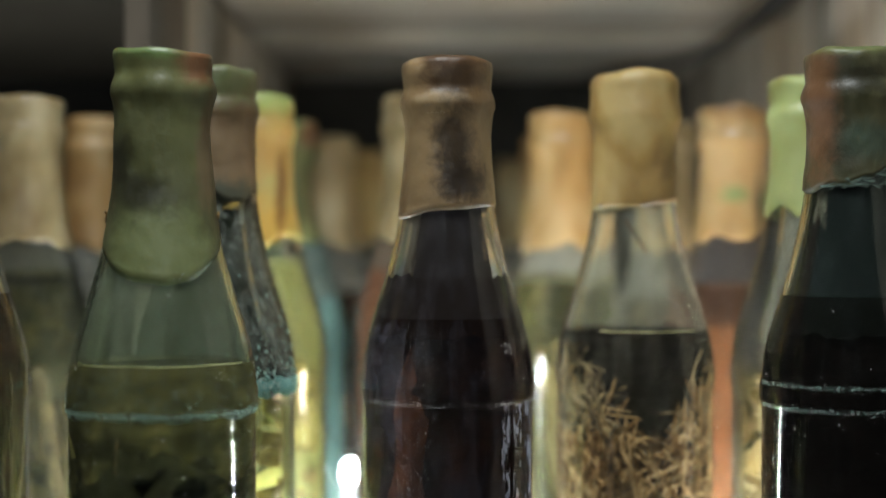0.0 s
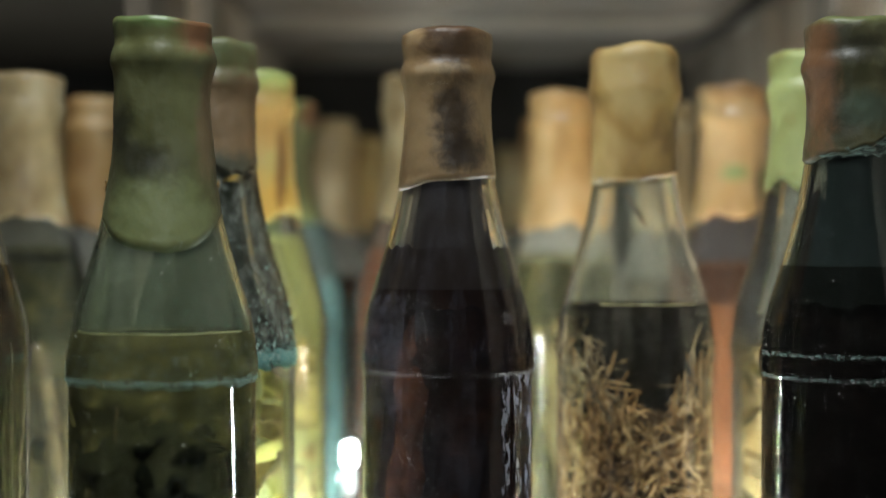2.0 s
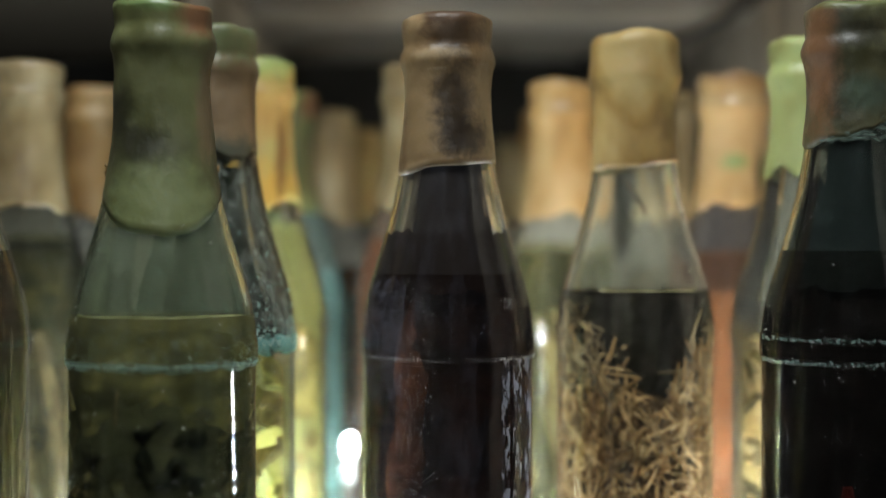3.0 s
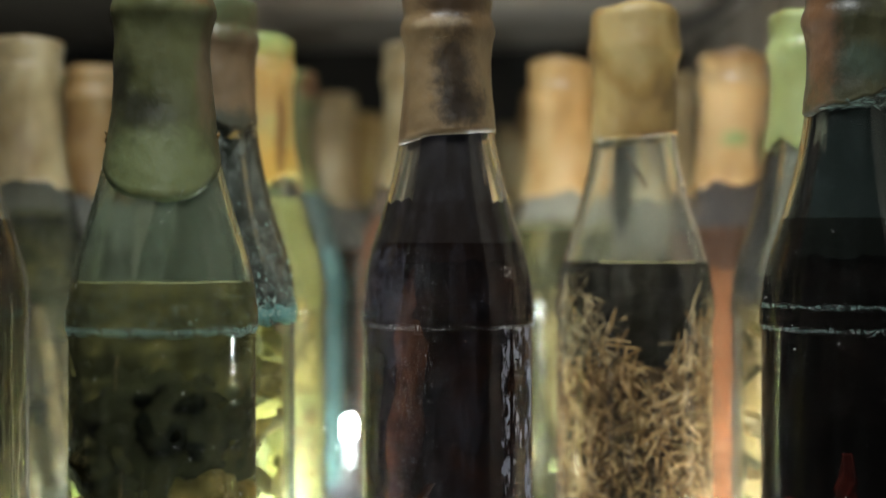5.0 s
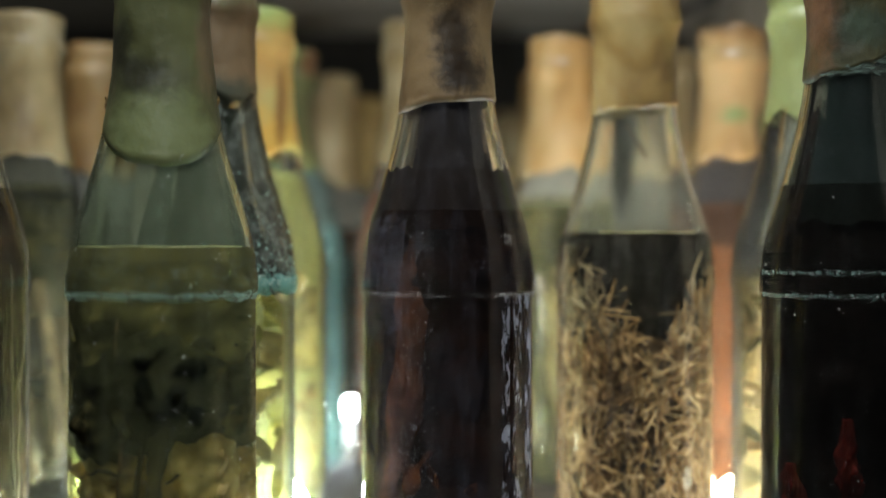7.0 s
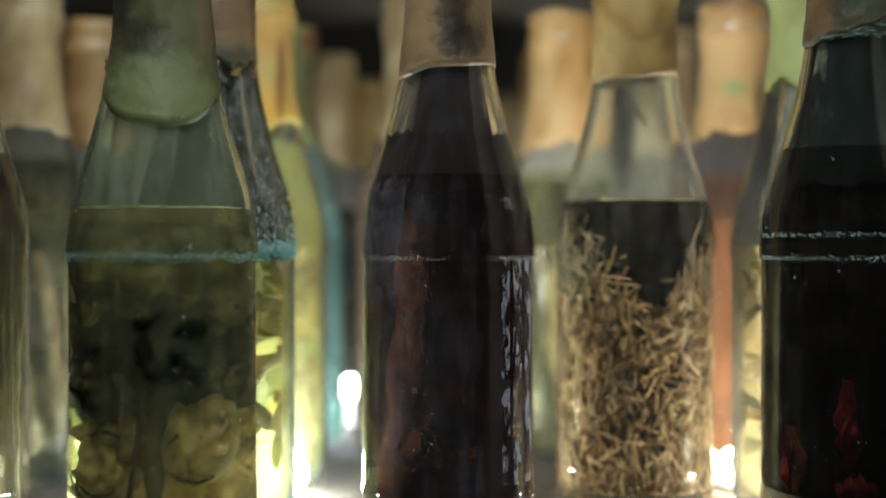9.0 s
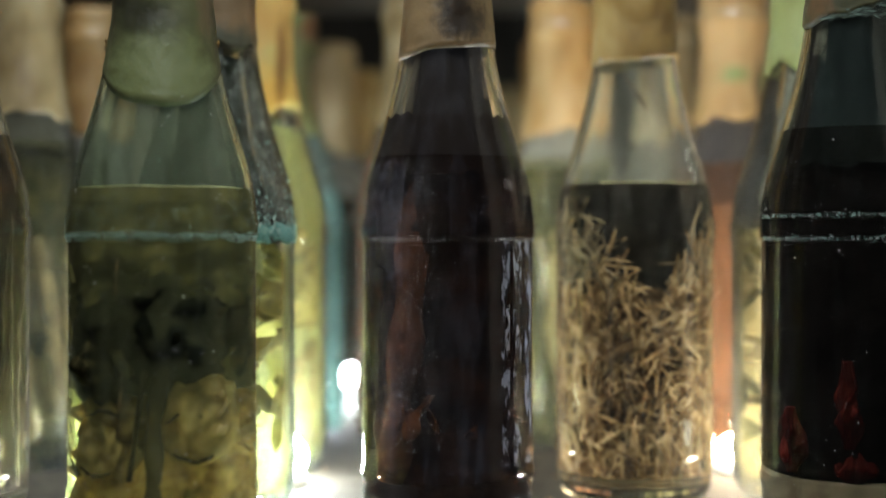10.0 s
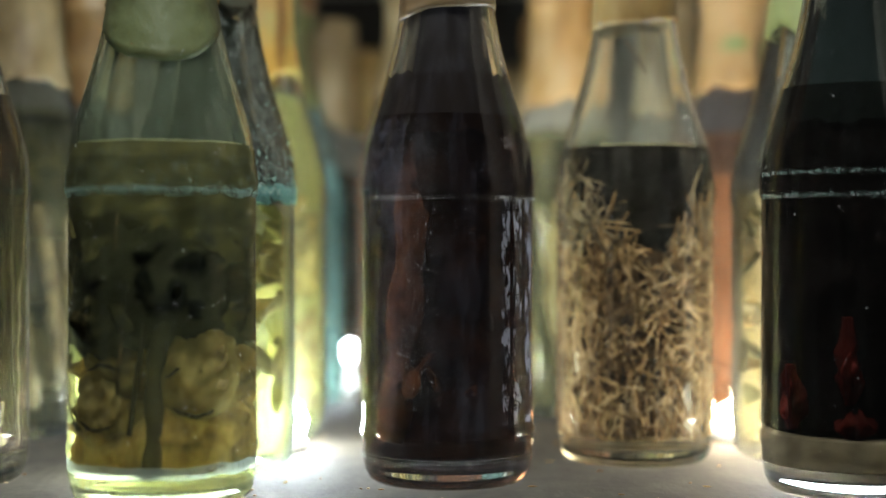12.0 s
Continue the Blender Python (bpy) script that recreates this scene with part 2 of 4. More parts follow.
W_MOTTLED = wax("wax_mottled_green_red", [(0.34, (0.03, 0.03, 0.016)), (0.48, (0.065, 0.064, 0.03)), (0.62, (0.10, 0.10, 0.048))], stains_and_glints=[
    ((-0.016, -0.012, 0.222), (0.007, 0.014, 0.032), (0.16, 0.08, 0.038)), ((-0.004, -0.016, 0.2415), (0.016, 0.03, 0.0028), (0.12, 0.14, 0.05)),
    ((-0.002, -0.018, 0.229), (0.011, 0.012, 0.006), (0.028, 0.027, 0.015)), ((0.004, -0.018, 0.207), (0.014, 0.012, 0.007), (0.06, 0.085, 0.058))])

G_GREEN = glass("glass_pale_green", (0.915, 0.965, 0.925), 0.7, (0.42, 0.47, 0.36), film=0.012)
G_CLEAR = glass("glass_clear", (0.975, 0.985, 0.965), 0.4, (0.48, 0.47, 0.42), film=0.007)
G_DUSTY = glass("glass_clear_dusty", (0.95, 0.96, 0.96), 0.45, (0.34, 0.35, 0.43), film=0.012)
G_TEAL = glass("glass_dark_teal", (0.93, 0.965, 0.955), 0.2, (0.20, 0.23, 0.23), film=0.008)
R_CLEAR = glass("rear_glass_clear", (0.97, 0.98, 0.96), 0.4, real=False)
R_GREEN = glass("rear_glass_green", (0.94, 0.965, 0.93), 0.6, (0.4, 0.5, 0.42), real=False)
R_TEAL = glass("rear_glass_teal", (0.86, 0.94, 0.92), 0.5, (0.28, 0.48, 0.44), real=False, film=0.12)

L_OLIVE = liquid("liquid_olive", (0.92, 0.87, 0.68), 0.15, (0.29, 0.275, 0.135))
L_BROWN = liquid("liquid_dark_brown", (0.50, 0.32, 0.22), 0.010, (0.14, 0.085, 0.055))
L_STRAW = liquid("liquid_straw", (0.97, 0.94, 0.86), 0.01, (0.5, 0.4, 0.22))
L_BLACK = liquid("liquid_black_red", (0.52, 0.45, 0.41), 0.005, (0.08, 0.04, 0.04))
L_YELLOW = liquid("liquid_yellow_green", (0.92, 0.92, 0.66), 0.24, (0.46, 0.46, 0.20))
L_LIME = liquid("liquid_pale_lime", (0.96, 0.95, 0.74), 0.14, (0.56, 0.55, 0.26))
L_LEMON = liquid("liquid_lemon", (0.97, 0.94, 0.80), 0.07, (0.52, 0.46, 0.26))
L_MOSS = liquid("liquid_dark_olive", (0.72, 0.70, 0.52), 0.08, (0.16, 0.15, 0.085))
L_RED = liquid("liquid_orange_red", (0.80, 0.54, 0.38), 0.25, (0.36, 0.18, 0.105))
L_AMBER = liquid("liquid_amber", (0.90, 0.84, 0.70), 0.02, (0.30, 0.24, 0.14))
L_PALE = liquid("liquid_pale_green", (0.82, 0.82, 0.60), 0.07, (0.26, 0.24, 0.12))
L_TEAL = liquid("liquid_teal", (0.90, 0.96, 0.94), 0.40, (0.34, 0.45, 0.42))

DARK_LEAF = leafy("soaked_dark_leaf", [(0.34, (0.005, 0.006, 0.004)), (0.56, (0.020, 0.020, 0.010)), (0.72, (0.11, 0.09, 0.036))])
AMBER_LEAF = leafy("soaked_amber_leaf", [(0.3, (0.07, 0.055, 0.02)), (0.5, (0.22, 0.17, 0.06)), (0.7, (0.40, 0.32, 0.14))])
GLOW_LEAF = leafy("thin_amber_leaf", [(0.28, (0.07, 0.05, 0.02)), (0.46, (0.34, 0.245, 0.10)), (0.66, (0.68, 0.54, 0.27))], 75.0, 0.2, 0.75)
OLIVE_BIT = leafy("soaked_olive_bits", [(0.3, (0.02, 0.02, 0.009)), (0.5, (0.075, 0.065, 0.025)), (0.7, (0.20, 0.165, 0.065))], 120.0, 0.5)
LIME_LEAF = leafy("soaked_lime_leaf", [(0.3, (0.20, 0.19, 0.06)), (0.5, (0.42, 0.40, 0.15)), (0.7, (0.62, 0.57, 0.28))])
OLIVE_STEM = leafy("soaked_olive_stem", [(0.3, (0.018, 0.014, 0.008)), (0.55, (0.05, 0.038, 0.018)), (0.72, (0.12, 0.09, 0.04))], 90.0)
BED_LEAF = leafy("packed_olive_leaf", [(0.3, (0.020, 0.019, 0.009)), (0.48, (0.07, 0.063, 0.027)), (0.62, (0.16, 0.135, 0.058)), (0.75, (0.26, 0.215, 0.095))], 95.0, 0.0, 0.5)
BLACK_MASS = leafy("soaked_black_mass", [(0.3, (0.003, 0.003, 0.003)), (0.6, (0.010, 0.008, 0.008)), (0.8, (0.035, 0.022, 0.020))], 110.0, 0.0, 0.3)
BLACK_ROOT = leafy("soaked_black_root", [(0.3, (0.006, 0.005, 0.005)), (0.6, (0.03, 0.018, 0.012)), (0.75, (0.14, 0.06, 0.03))])
PALE_ROOT = leafy("soaked_pale_root", [(0.3, (0.22, 0.17, 0.10)), (0.55, (0.42, 0.35, 0.22)), (0.7, (0.55, 0.48, 0.34))])
RUST_ROOT = leafy("rusty_root", [(0.3, (0.03, 0.017, 0.010)), (0.52, (0.12, 0.066, 0.038)), (0.7, (0.24, 0.135, 0.075))])
BROWN_ROOT = leafy("soaked_brown_root", [(0.3, (0.015, 0.009, 0.006)), (0.52, (0.09, 0.048, 0.026)), (0.7, (0.24, 0.13, 0.065))])
STRAW_CORE = leafy("packed_straw", [(0.3, (0.035, 0.020, 0.011)), (0.55, (0.10, 0.060, 0.033)), (0.75, (0.19, 0.12, 0.07))], 300.0)
DARK_STRAW = leafy("dark_soaked_straw", [(0.25, (0.03, 0.02, 0.013)), (0.5, (0.13, 0.095, 0.06)), (0.72, (0.32, 0.25, 0.16))], 60.0, 0.4)
STRAW = leafy("chopped_straw", [(0.2, (0.085, 0.044, 0.020)), (0.42, (0.24, 0.142, 0.066)), (0.6, (0.42, 0.28, 0.145)), (0.8, (0.62, 0.455, 0.27))], 60.0, 0.5, 0.5)
RED_FRUIT = leafy("soaked_red_fruit", [(0.3, (0.012, 0.003, 0.004)), (0.5, (0.065, 0.012, 0.012)), (0.70, (0.26, 0.05, 0.036))], 70.0, 0.2, 0.75)
GREY_STALK = leafy("grey_brown_stalk", [(0.3, (0.03, 0.025, 0.02)), (0.5, (0.11, 0.092, 0.075)), (0.7, (0.24, 0.21, 0.175))], 120.0, 0.5)
# pale colour stands in for the reflection along the liquid's edge
MENISCUS_GLINT = leafy("wet_edge_glint", [(0.3, (0.28, 0.26, 0.13)), (0.7, (0.62, 0.58, 0.36))], 160.0, 0.0, 0.5)
SILT_TEAL = crust("teal_silt", (0.20, 0.43, 0.41), 0.62, 200.0, (1, 1, 1), 0.85, 0.1, 0.12)
REAR_HAZE = crust("far_haze", (0.20, 0.19, 0.16), 0.55, 45.0, (1, 1, 0.5), 0.7, 0.3, 0.15)
SCALE = crust("grey_lime_scale", (0.30, 0.30, 0.345), 0.47, 210.0, (1, 1, 0.4), 0.75, soft=0.03)
FLECK = solid("pale_dust", [(0.3, (0.40, 0.41, 0.40)), (0.7, (0.66, 0.67, 0.66))], 300.0, 0.9)
FLECK_TEAL = solid("teal_dust", [(0.3, (0.18, 0.34, 0.30)), (0.7, (0.40, 0.56, 0.50))], 300.0, 0.9)
MUD = leafy("grey_mud", [(0.3, (0.26, 0.23, 0.165)), (0.5, (0.42, 0.38, 0.285)), (0.7, (0.58, 0.53, 0.41))], 110.0, 0.0, 0.65)

PAINT = solid("grey_shelf_paint", [(0.3, (0.030, 0.025, 0.019)), (0.5, (0.047, 0.040, 0.030)), (0.7, (0.068, 0.059, 0.045))], 34.0, 0.85, (1, 0.5, 1), 0.0005, 260.0, spec=0.08)
PLANK = solid("greyed_ceiling_plank", [(0.25, (0.18, 0.15, 0.12)), (0.5, (0.32, 0.28, 0.23)), (0.75, (0.46, 0.42, 0.36))], 18.0, 0.8, (0.25, 2.0, 1), 0.0006, 160.0, vary=0.35, islands=True)
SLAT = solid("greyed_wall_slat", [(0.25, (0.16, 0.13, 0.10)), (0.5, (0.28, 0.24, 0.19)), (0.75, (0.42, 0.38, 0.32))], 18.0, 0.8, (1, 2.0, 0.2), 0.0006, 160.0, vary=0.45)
# darker brown copy of the slat wood, with shade put into the colour
SLAT_SHADED = solid("brown_slat_shaded", [(0.25, (0.045, 0.036, 0.026)), (0.5, (0.075, 0.06, 0.043)), (0.75, (0.11, 0.09, 0.066))], 18.0, 0.85, (1, 2.0, 0.2), 0.0006, 160.0)
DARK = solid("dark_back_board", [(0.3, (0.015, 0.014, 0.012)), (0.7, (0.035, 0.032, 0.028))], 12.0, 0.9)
LED = glow("led_white", (0.86, 0.97, 1.0), 170.0)
LED_STRONG = glow("led_white_strong", (0.86, 0.97, 1.0), 330.0)
LED_BARE = glow("led_white_bare", (0.86, 0.97, 1.0), 400.0)
LED_WARM = glow("led_warm", (1.0, 0.82, 0.56), 210.0)
PLASTIC = solid("white_plastic", [(0.3, (0.6, 0.6, 0.58)), (0.7, (0.75, 0.75, 0.72))], 60.0, 0.4)

# ---------------------------------------------------------------- mesh tools


def mesh_of(name, verts, faces, smooth=True):
    me = bpy.data.meshes.new(name)
    me.from_pydata([tuple(v) for v in verts], [], faces)
    me.update()
    if smooth:
        me.polygons.foreach_set("use_smooth", [True] * len(me.polygons))
    return me


def part(name, me, material, parent, label="", shadow=True):
    ob = new(name, me)
    if not me.materials:
        me.materials.append(material)
    ob.parent = parent
    ob.visible_shadow = shadow
    if label:
        tagged(ob, label)
    return ob


def box_into(verts, faces, x0, x1, y0, y1, z0, z1, bevel=0.0):
    b = len(verts)
    e = bevel
    for z, k in ((z0, e), (z0 + e, 0), (z1 - e, 0), (z1, e)):
        verts += [(x0 + k, y0 + k, z), (x1 - k, y0 + k, z), (x1 - k, y1 - k, z), (x0 + k, y1 - k, z)]
    faces.append((b + 3, b + 2, b + 1, b))
    for r in range(3):
        for i in range(4):
            j = (i + 1) % 4
            faces.append((b + r * 4 + i, b + r * 4 + j, b + r * 4 + 4 + j, b + r * 4 + 4 + i))
    faces.append((b + 12, b + 13, b + 14, b + 15))


def lathe(name, profile, segs=64, close=False, shape=None):
    """Turns a list of (radius, height) about z. close joins the last point to the first. shape(x, y, z) may move the points."""
    verts, faces = [], []
    for r, h in profile:
        for i in range(segs):
            a = 2 * math.pi * i / segs
            p = (r * math.cos(a), r * math.sin(a), h)
            verts.append(shape(*p) if shape else p)
    n = len(profile)
    for k in range(n if close else n - 1):
        k2 = (k + 1) % n
        for i in range(segs):
            j = (i + 1) % segs
            faces.append((k * segs + i, k * segs + j, k2 * segs + j, k2 * segs + i))
    if not close:
        faces.append(tuple(reversed(range(segs))))
        faces.append(tuple(range((n - 1) * segs, n * segs)))
    return mesh_of(name, verts, faces)


OUTER = [(0.0265, 0.0004), (0.0290, 0.0), (0.0312, 0.0016), (0.0328, 0.0050), (0.0337, 0.0110), (0.0339, 0.0165), (0.0345, 0.0182),
         (0.0345, 0.0205), (0.0339, 0.0222), (0.0337, 0.06), (0.0337, 0.1087), (0.0343, 0.1099), (0.0345, 0.1112), (0.0345, 0.1165),
         (0.0343, 0.1178), (0.0338, 0.1192), (0.0333, 0.1250), (0.0322, 0.1310), (0.0304, 0.1380), (0.0282, 0.1450), (0.0257, 0.1530),
         (0.0232, 0.1620), (0.0207, 0.1720), (0.0190, 0.1810), (0.0177, 0.1900), (0.0168, 0.2000), (0.0163, 0.2120), (0.0163, 0.2180),
         (0.0176, 0.2195), (0.0178, 0.2270), (0.0166, 0.2290), (0.0166, 0.2350)]


def outer_r(h):
    return float(np.interp(h, [p[1] for p in OUTER[1:]], [p[0] for p in OUTER[1:]]))


WALL = 0.0024


def inner_r(h):
    return outer_r(h) - WALL


def make_glass_mesh(name, seed):
    rnd = random.Random(seed)
    ox = rnd.uniform(0, 50)

    def wob(x, y, z):
        k = 1 + 0.006 * noise.noise((x * 40 + ox, y * 40, z * 25))
        return (x * k, y * k, z)

    inner = [(0.0225, 0.0085), (0.0275, 0.0066), (0.0300, 0.0085), (0.0312, 0.0130)]
    for r, h in OUTER:
        if 0.022 < h:
            smooth_r = 0.0337 if 0.1 < h < 0.119 else r
            inner.append((smooth_r - WALL if h < 0.218 else 0.0120, h))
    foot = [(0.003, 0.0030), (0.018, 0.0024)]
    prof = foot + OUTER + list(reversed(inner)) + [(0.003, 0.0100)]
    # the loop runs up outside, over the mouth, down inside and ends on the punt; small discs close it at the axis
    segs = 64
    me = lathe(name, prof, segs, False, wob)
    return me


def make_wax_mesh(name, seed, low, swing, lobe=0.0, lobe_at=-1.57, thick=0.0008, top=0.242, lip=1.0, drip=0.006, fat=1.0, groove=0.0173):
    """A dipped wax seal over mouth and neck, with an uneven lower edge and one hanging lobe."""
    rnd = random.Random(seed)
    ox = rnd.uniform(0, 90)
    segs, rows = 96, 40
    verts, faces = [], []
    tilt_at = rnd.uniform(0, 6.28)
    for v in range(rows + 1):
        f = v / rows
        for i in range(segs):
            a = 2 * math.pi * i / segs
            ca, sa = math.cos(a), math.sin(a)
            d = (a - lobe_at + math.pi) % (2 * math.pi) - math.pi
            zl = low + swing * math.sin(a - tilt_at) + drip * (noise.noise((ca * 1.6 + ox, sa * 1.6, 0)) + 0.25 * noise.noise((ca * 4 + ox, sa * 4, 4)))
            zl -= lobe * max(0.0, math.cos(d)) ** 0.7
            z = zl + (top - zl) * f
            if z < 0.2125:
                r = outer_r(z) + thick * min(1.0, 0.15 + f * 9)
            else:
                r = float(np.interp(z, [0.2125, 0.217, 0.2205, 0.2235, 0.2265, 0.230, 0.235, 0.2385, 0.2410, top],
                                    [0.0163 + thick, 0.0165 + thick * lip, 0.0180, 0.0190, 0.0187, groove, 0.0178, 0.0180, 0.0174, 0.0150]))
            r *= 1 + (fat - 1) * min(1.0, max(0.0, (z - zl) / 0.03))
            if f == 0:
                r -= 0.0012
            bead = 0.0003 * math.exp(-((f - 0.03) / 0.02) ** 2)
            r += bead + 0.0007 * noise.noise((ca * 1.5 + ox, sa * 1.5, z * 60)) + 0.00025 * noise.noise((ca * 6 + ox, sa * 6, z * 220))
            dz = 0.0022 * noise.noise((ca + ox, sa, 9.0)) * max(0.0, f - 0.8) / 0.2
            verts.append((r * ca, r * sa, z + dz))
    for v in range(rows):
        for i in range(segs):
            j = (i + 1) % segs
            faces.append((v * segs + i, v * segs + j, (v + 1) * segs + j, (v + 1) * segs + i))
    b = len(verts)
    for i in range(segs):
        a = 2 * math.pi * i / segs
        verts.append((0.009 * math.cos(a), 0.009 * math.sin(a), top + 0.0006 + 0.0006 * noise.noise((math.cos(a) + ox, math.sin(a), 3))))
    for i in range(segs):
        j = (i + 1) % segs
        faces.append((rows * segs + i, rows * segs + j, b + j, b + i))
    verts.append((0, 0, top + 0.0004))
    for i in range(segs):
        faces.append((b + i, b + (i + 1) % segs, b + segs))
    return mesh_of(name, verts, faces)


def make_liquid_mesh(name, level):
    e = 0.0004
    prof = [(0.004, 0.0096), (0.0225, 0.0081), (0.0275, 0.0062), (0.0303, 0.0085), (0.0316, 0.0130)]
    h = 0.0222
    while h < level - 0.003:
        prof.append(((0.0337 if 0.1 < h < 0.119 else outer_r(h)) - WALL + e, h))
        h += 0.004
    top = (0.0337 if 0.1 < level < 0.119 else outer_r(level)) - WALL + e
    prof += [(top, level), (top - 0.0008, level - 0.0004), (top - 0.003, level - 0.0012), (0.004, level - 0.0014)]
    return lathe(name, prof, 64)


def band(name, h0, h1, a0=0.0, a1=2 * math.pi, off=-0.0026, jitter=0.0, seed=1):
    """A thin sheet of residue that follows the wall of the bottle between two heights."""
    rnd = random.Random(seed)
    cols, rows = 96, max(2, int((h1 - h0) / 0.0015))
    verts, faces = [], []
    for v in range(rows + 1):
        for i in range(cols + 1):
            a = a0 + (a1 - a0) * i / cols
            h = h0 + (h1 - h0) * v / rows + jitter * noise.noise((math.cos(a) * 5, math.sin(a) * 5, seed))
            r = (0.0337 if 0.1 < h < 0.119 and off < 0 else outer_r(h)) + off
            verts.append((r * math.cos(a), r * math.sin(a), h))
    for v in range(rows):
        for i in range(cols):
            k = v * (cols + 1) + i
            faces.append((k, k + 1, k + cols + 2, k + cols + 1))
    return mesh_of(name, verts, faces)


def flecks(name, seed, count, height, spread=None, size=(0.00005, 0.00017), off=0.0001):
    """Small crumbs of dust and dried residue stuck to the wall; height(rnd) and spread(rnd) give where each one sits."""
    rnd = random.Random(seed)
    verts, faces = [], []
    for _ in range(count):
        h = min(max(height(rnd), 0.004), 0.2)
        a = spread(rnd) if spread else rnd.uniform(-math.pi, 0.0)
        r = outer_r(h) + off
        c = Vector((r * math.cos(a), r * math.sin(a), h))
        n = Vector((math.cos(a), math.sin(a), 0))
        t = Vector((-math.sin(a), math.cos(a), 0))
        b = len(verts)
        k = rnd.randint(4, 6)
        sz = rnd.uniform(*size) * (2.0 if rnd.random() < 0.06 else 1.0)
        long = rnd.uniform(0.7, 1.8)
        for i in range(k):
            g = 2 * math.pi * i / k + rnd.uniform(-0.3, 0.3)
            verts.append(tuple(c + t * sz * math.cos(g) * rnd.uniform(0.6, 1.2) + Vector((0, 0, sz * long * math.sin(g)))))
        verts.append(tuple(c + n * sz * 0.6))
        verts.append(tuple(c - n * sz * 0.3))
        for i in range(k):
            j = (i + 1) % k
            faces.append((b + i, b + j, b + k))
            faces.append((b + j, b + i, b + k + 1))
    return mesh_of(name, verts, faces, False)


def tube_into(verts, faces, pts, radii, sides=7):
    b = len(verts)
    n = len(pts)
    for k, (p, r) in enumerate(zip(pts, radii)):
        p = Vector(p)
        d = (Vector(pts[min(k + 1, n - 1)]) - Vector(pts[max(k - 1, 0)])).normalized()
        u = d.orthogonal().normalized()
        w = d.cross(u)
        for i in range(sides):
            a = 2 * math.pi * i / sides
            verts.append(tuple(p + r * (math.cos(a) * u + math.sin(a) * w)))
    for k in range(n - 1):
        for i in range(sides):
            j = (i + 1) % sides
            faces.append((b + k * sides + i, b + k * sides + j, b + (k + 1) * sides + j, b + (k + 1) * sides + i))
    faces.append(tuple(b + i for i in reversed(range(sides))))
    faces.append(tuple(b + (n - 1) * sides + i for i in range(sides)))


def leaf_into(verts, faces, rnd, base, length, width, axis, curl):
    """One crumpled leaf: a thick bent blade with a raised rib."""
    b = len(verts)
    axis = Vector(axis).normalized()
    side = axis.orthogonal().normalized()
    side.rotate(Matrix.Rotation(rnd.uniform(0, 6.28), 3, axis))
    up = axis.cross(side)
    n, m = 8, 5
    ph = rnd.uniform(0, 9)
    for layer in (0.0003, -0.0003):
        for i in range(n + 1):
            f = i / n
            w = width * math.sin(math.pi * (0.06 + 0.9 * f)) ** 0.8
            for j in range(m):
                s = (j / (m - 1) - 0.5) * 2
                q = Vector(base) + axis * (length * (f - 0.5)) + side * (w * 0.5 * s) + up * (curl * (s * s - 0.4) + curl * 1.6 * math.sin(2.5 * f + ph) + 0.25 * curl * math.sin(9 * f + 5 * s + ph) + layer)
                h = min(max(q.z, 0.012), 0.16)
                lim = inner_r(h) - 0.0012
                rr = math.hypot(q.x, q.y)
                if rr > lim:
                    q.x *= lim / rr
                    q.y *= lim / rr
                q.z = max(q.z, 0.0105)
                verts.append(tuple(q))
    st = (n + 1) * m
    for i in range(n):
        for j in range(m - 1):
            k = b + i * m + j
            faces.append((k, k + 1, k + m + 1, k + m))
            faces.append((k + st + m, k + st + m + 1, k + st + 1, k + st))


def leaves(name, seed, count, h0, h1, size, rmax=0.95, upright=0.3, rmin=0.0, arc=(0, 6.283)):
    rnd = random.Random(seed)
    verts, faces = [], []
    for _ in range(count):
        h = rnd.uniform(h0, h1)
        a = rnd.uniform(*arc)
        r = math.sqrt(rnd.uniform(rmin * rmin, 1)) * rmax * inner_r(max(h, 0.012))
        ax = (rnd.gauss(0, 1), rnd.gauss(0, 1), rnd.gauss(0, 1) + upright * 3)
        s = size * rnd.uniform(0.6, 1.3)
        leaf_into(verts, faces, rnd, (r * math.cos(a), r * math.sin(a), h), s, s * rnd.uniform(0.35, 0.7), ax, s * rnd.uniform(0.08, 0.22))
    return mesh_of(name, verts, faces)


def roots(name, seed, count, h0, h1, thick, spread=0.7):
    rnd = random.Random(seed)
    verts, faces = [], []
    for _ in range(count):
        a, r = rnd.uniform(0, 6.283), rnd.uniform(0, spread)
        x, y = r * math.cos(a) * 0.03, r * math.sin(a) * 0.03
        dx, dy = rnd.uniform(-0.012, 0.012), rnd.uniform(-0.012, 0.012)
        pts, rad = [], []
        z0 = h0 + rnd.uniform(0, 0.2) * (h1 - h0)
        z1 = h1 - rnd.uniform(0, 0.3) * (h1 - h0)
        for k in range(12):
            f = k / 11
            z = z0 + (z1 - z0) * f
            px = x + dx * f + 0.003 * noise.noise((z * 60, a * 9, seed))
            py = y + dy * f + 0.003 * noise.noise((z * 60, a * 9 + 5, seed))
            t = thick * (0.7 + 0.5 * noise.noise((z * 90, a * 5, 1))) * (1 - 0.5 * abs(f - 0.4))
            lim = inner_r(z) - t - 0.001
            rr = math.hypot(px, py)
            if rr > lim:
                px, py = px * lim / rr, py * lim / rr
            pts.append((px, py, z))
            rad.append(t)
        tube_into(verts, faces, pts, rad, 9)
    return mesh_of(name, verts, faces)


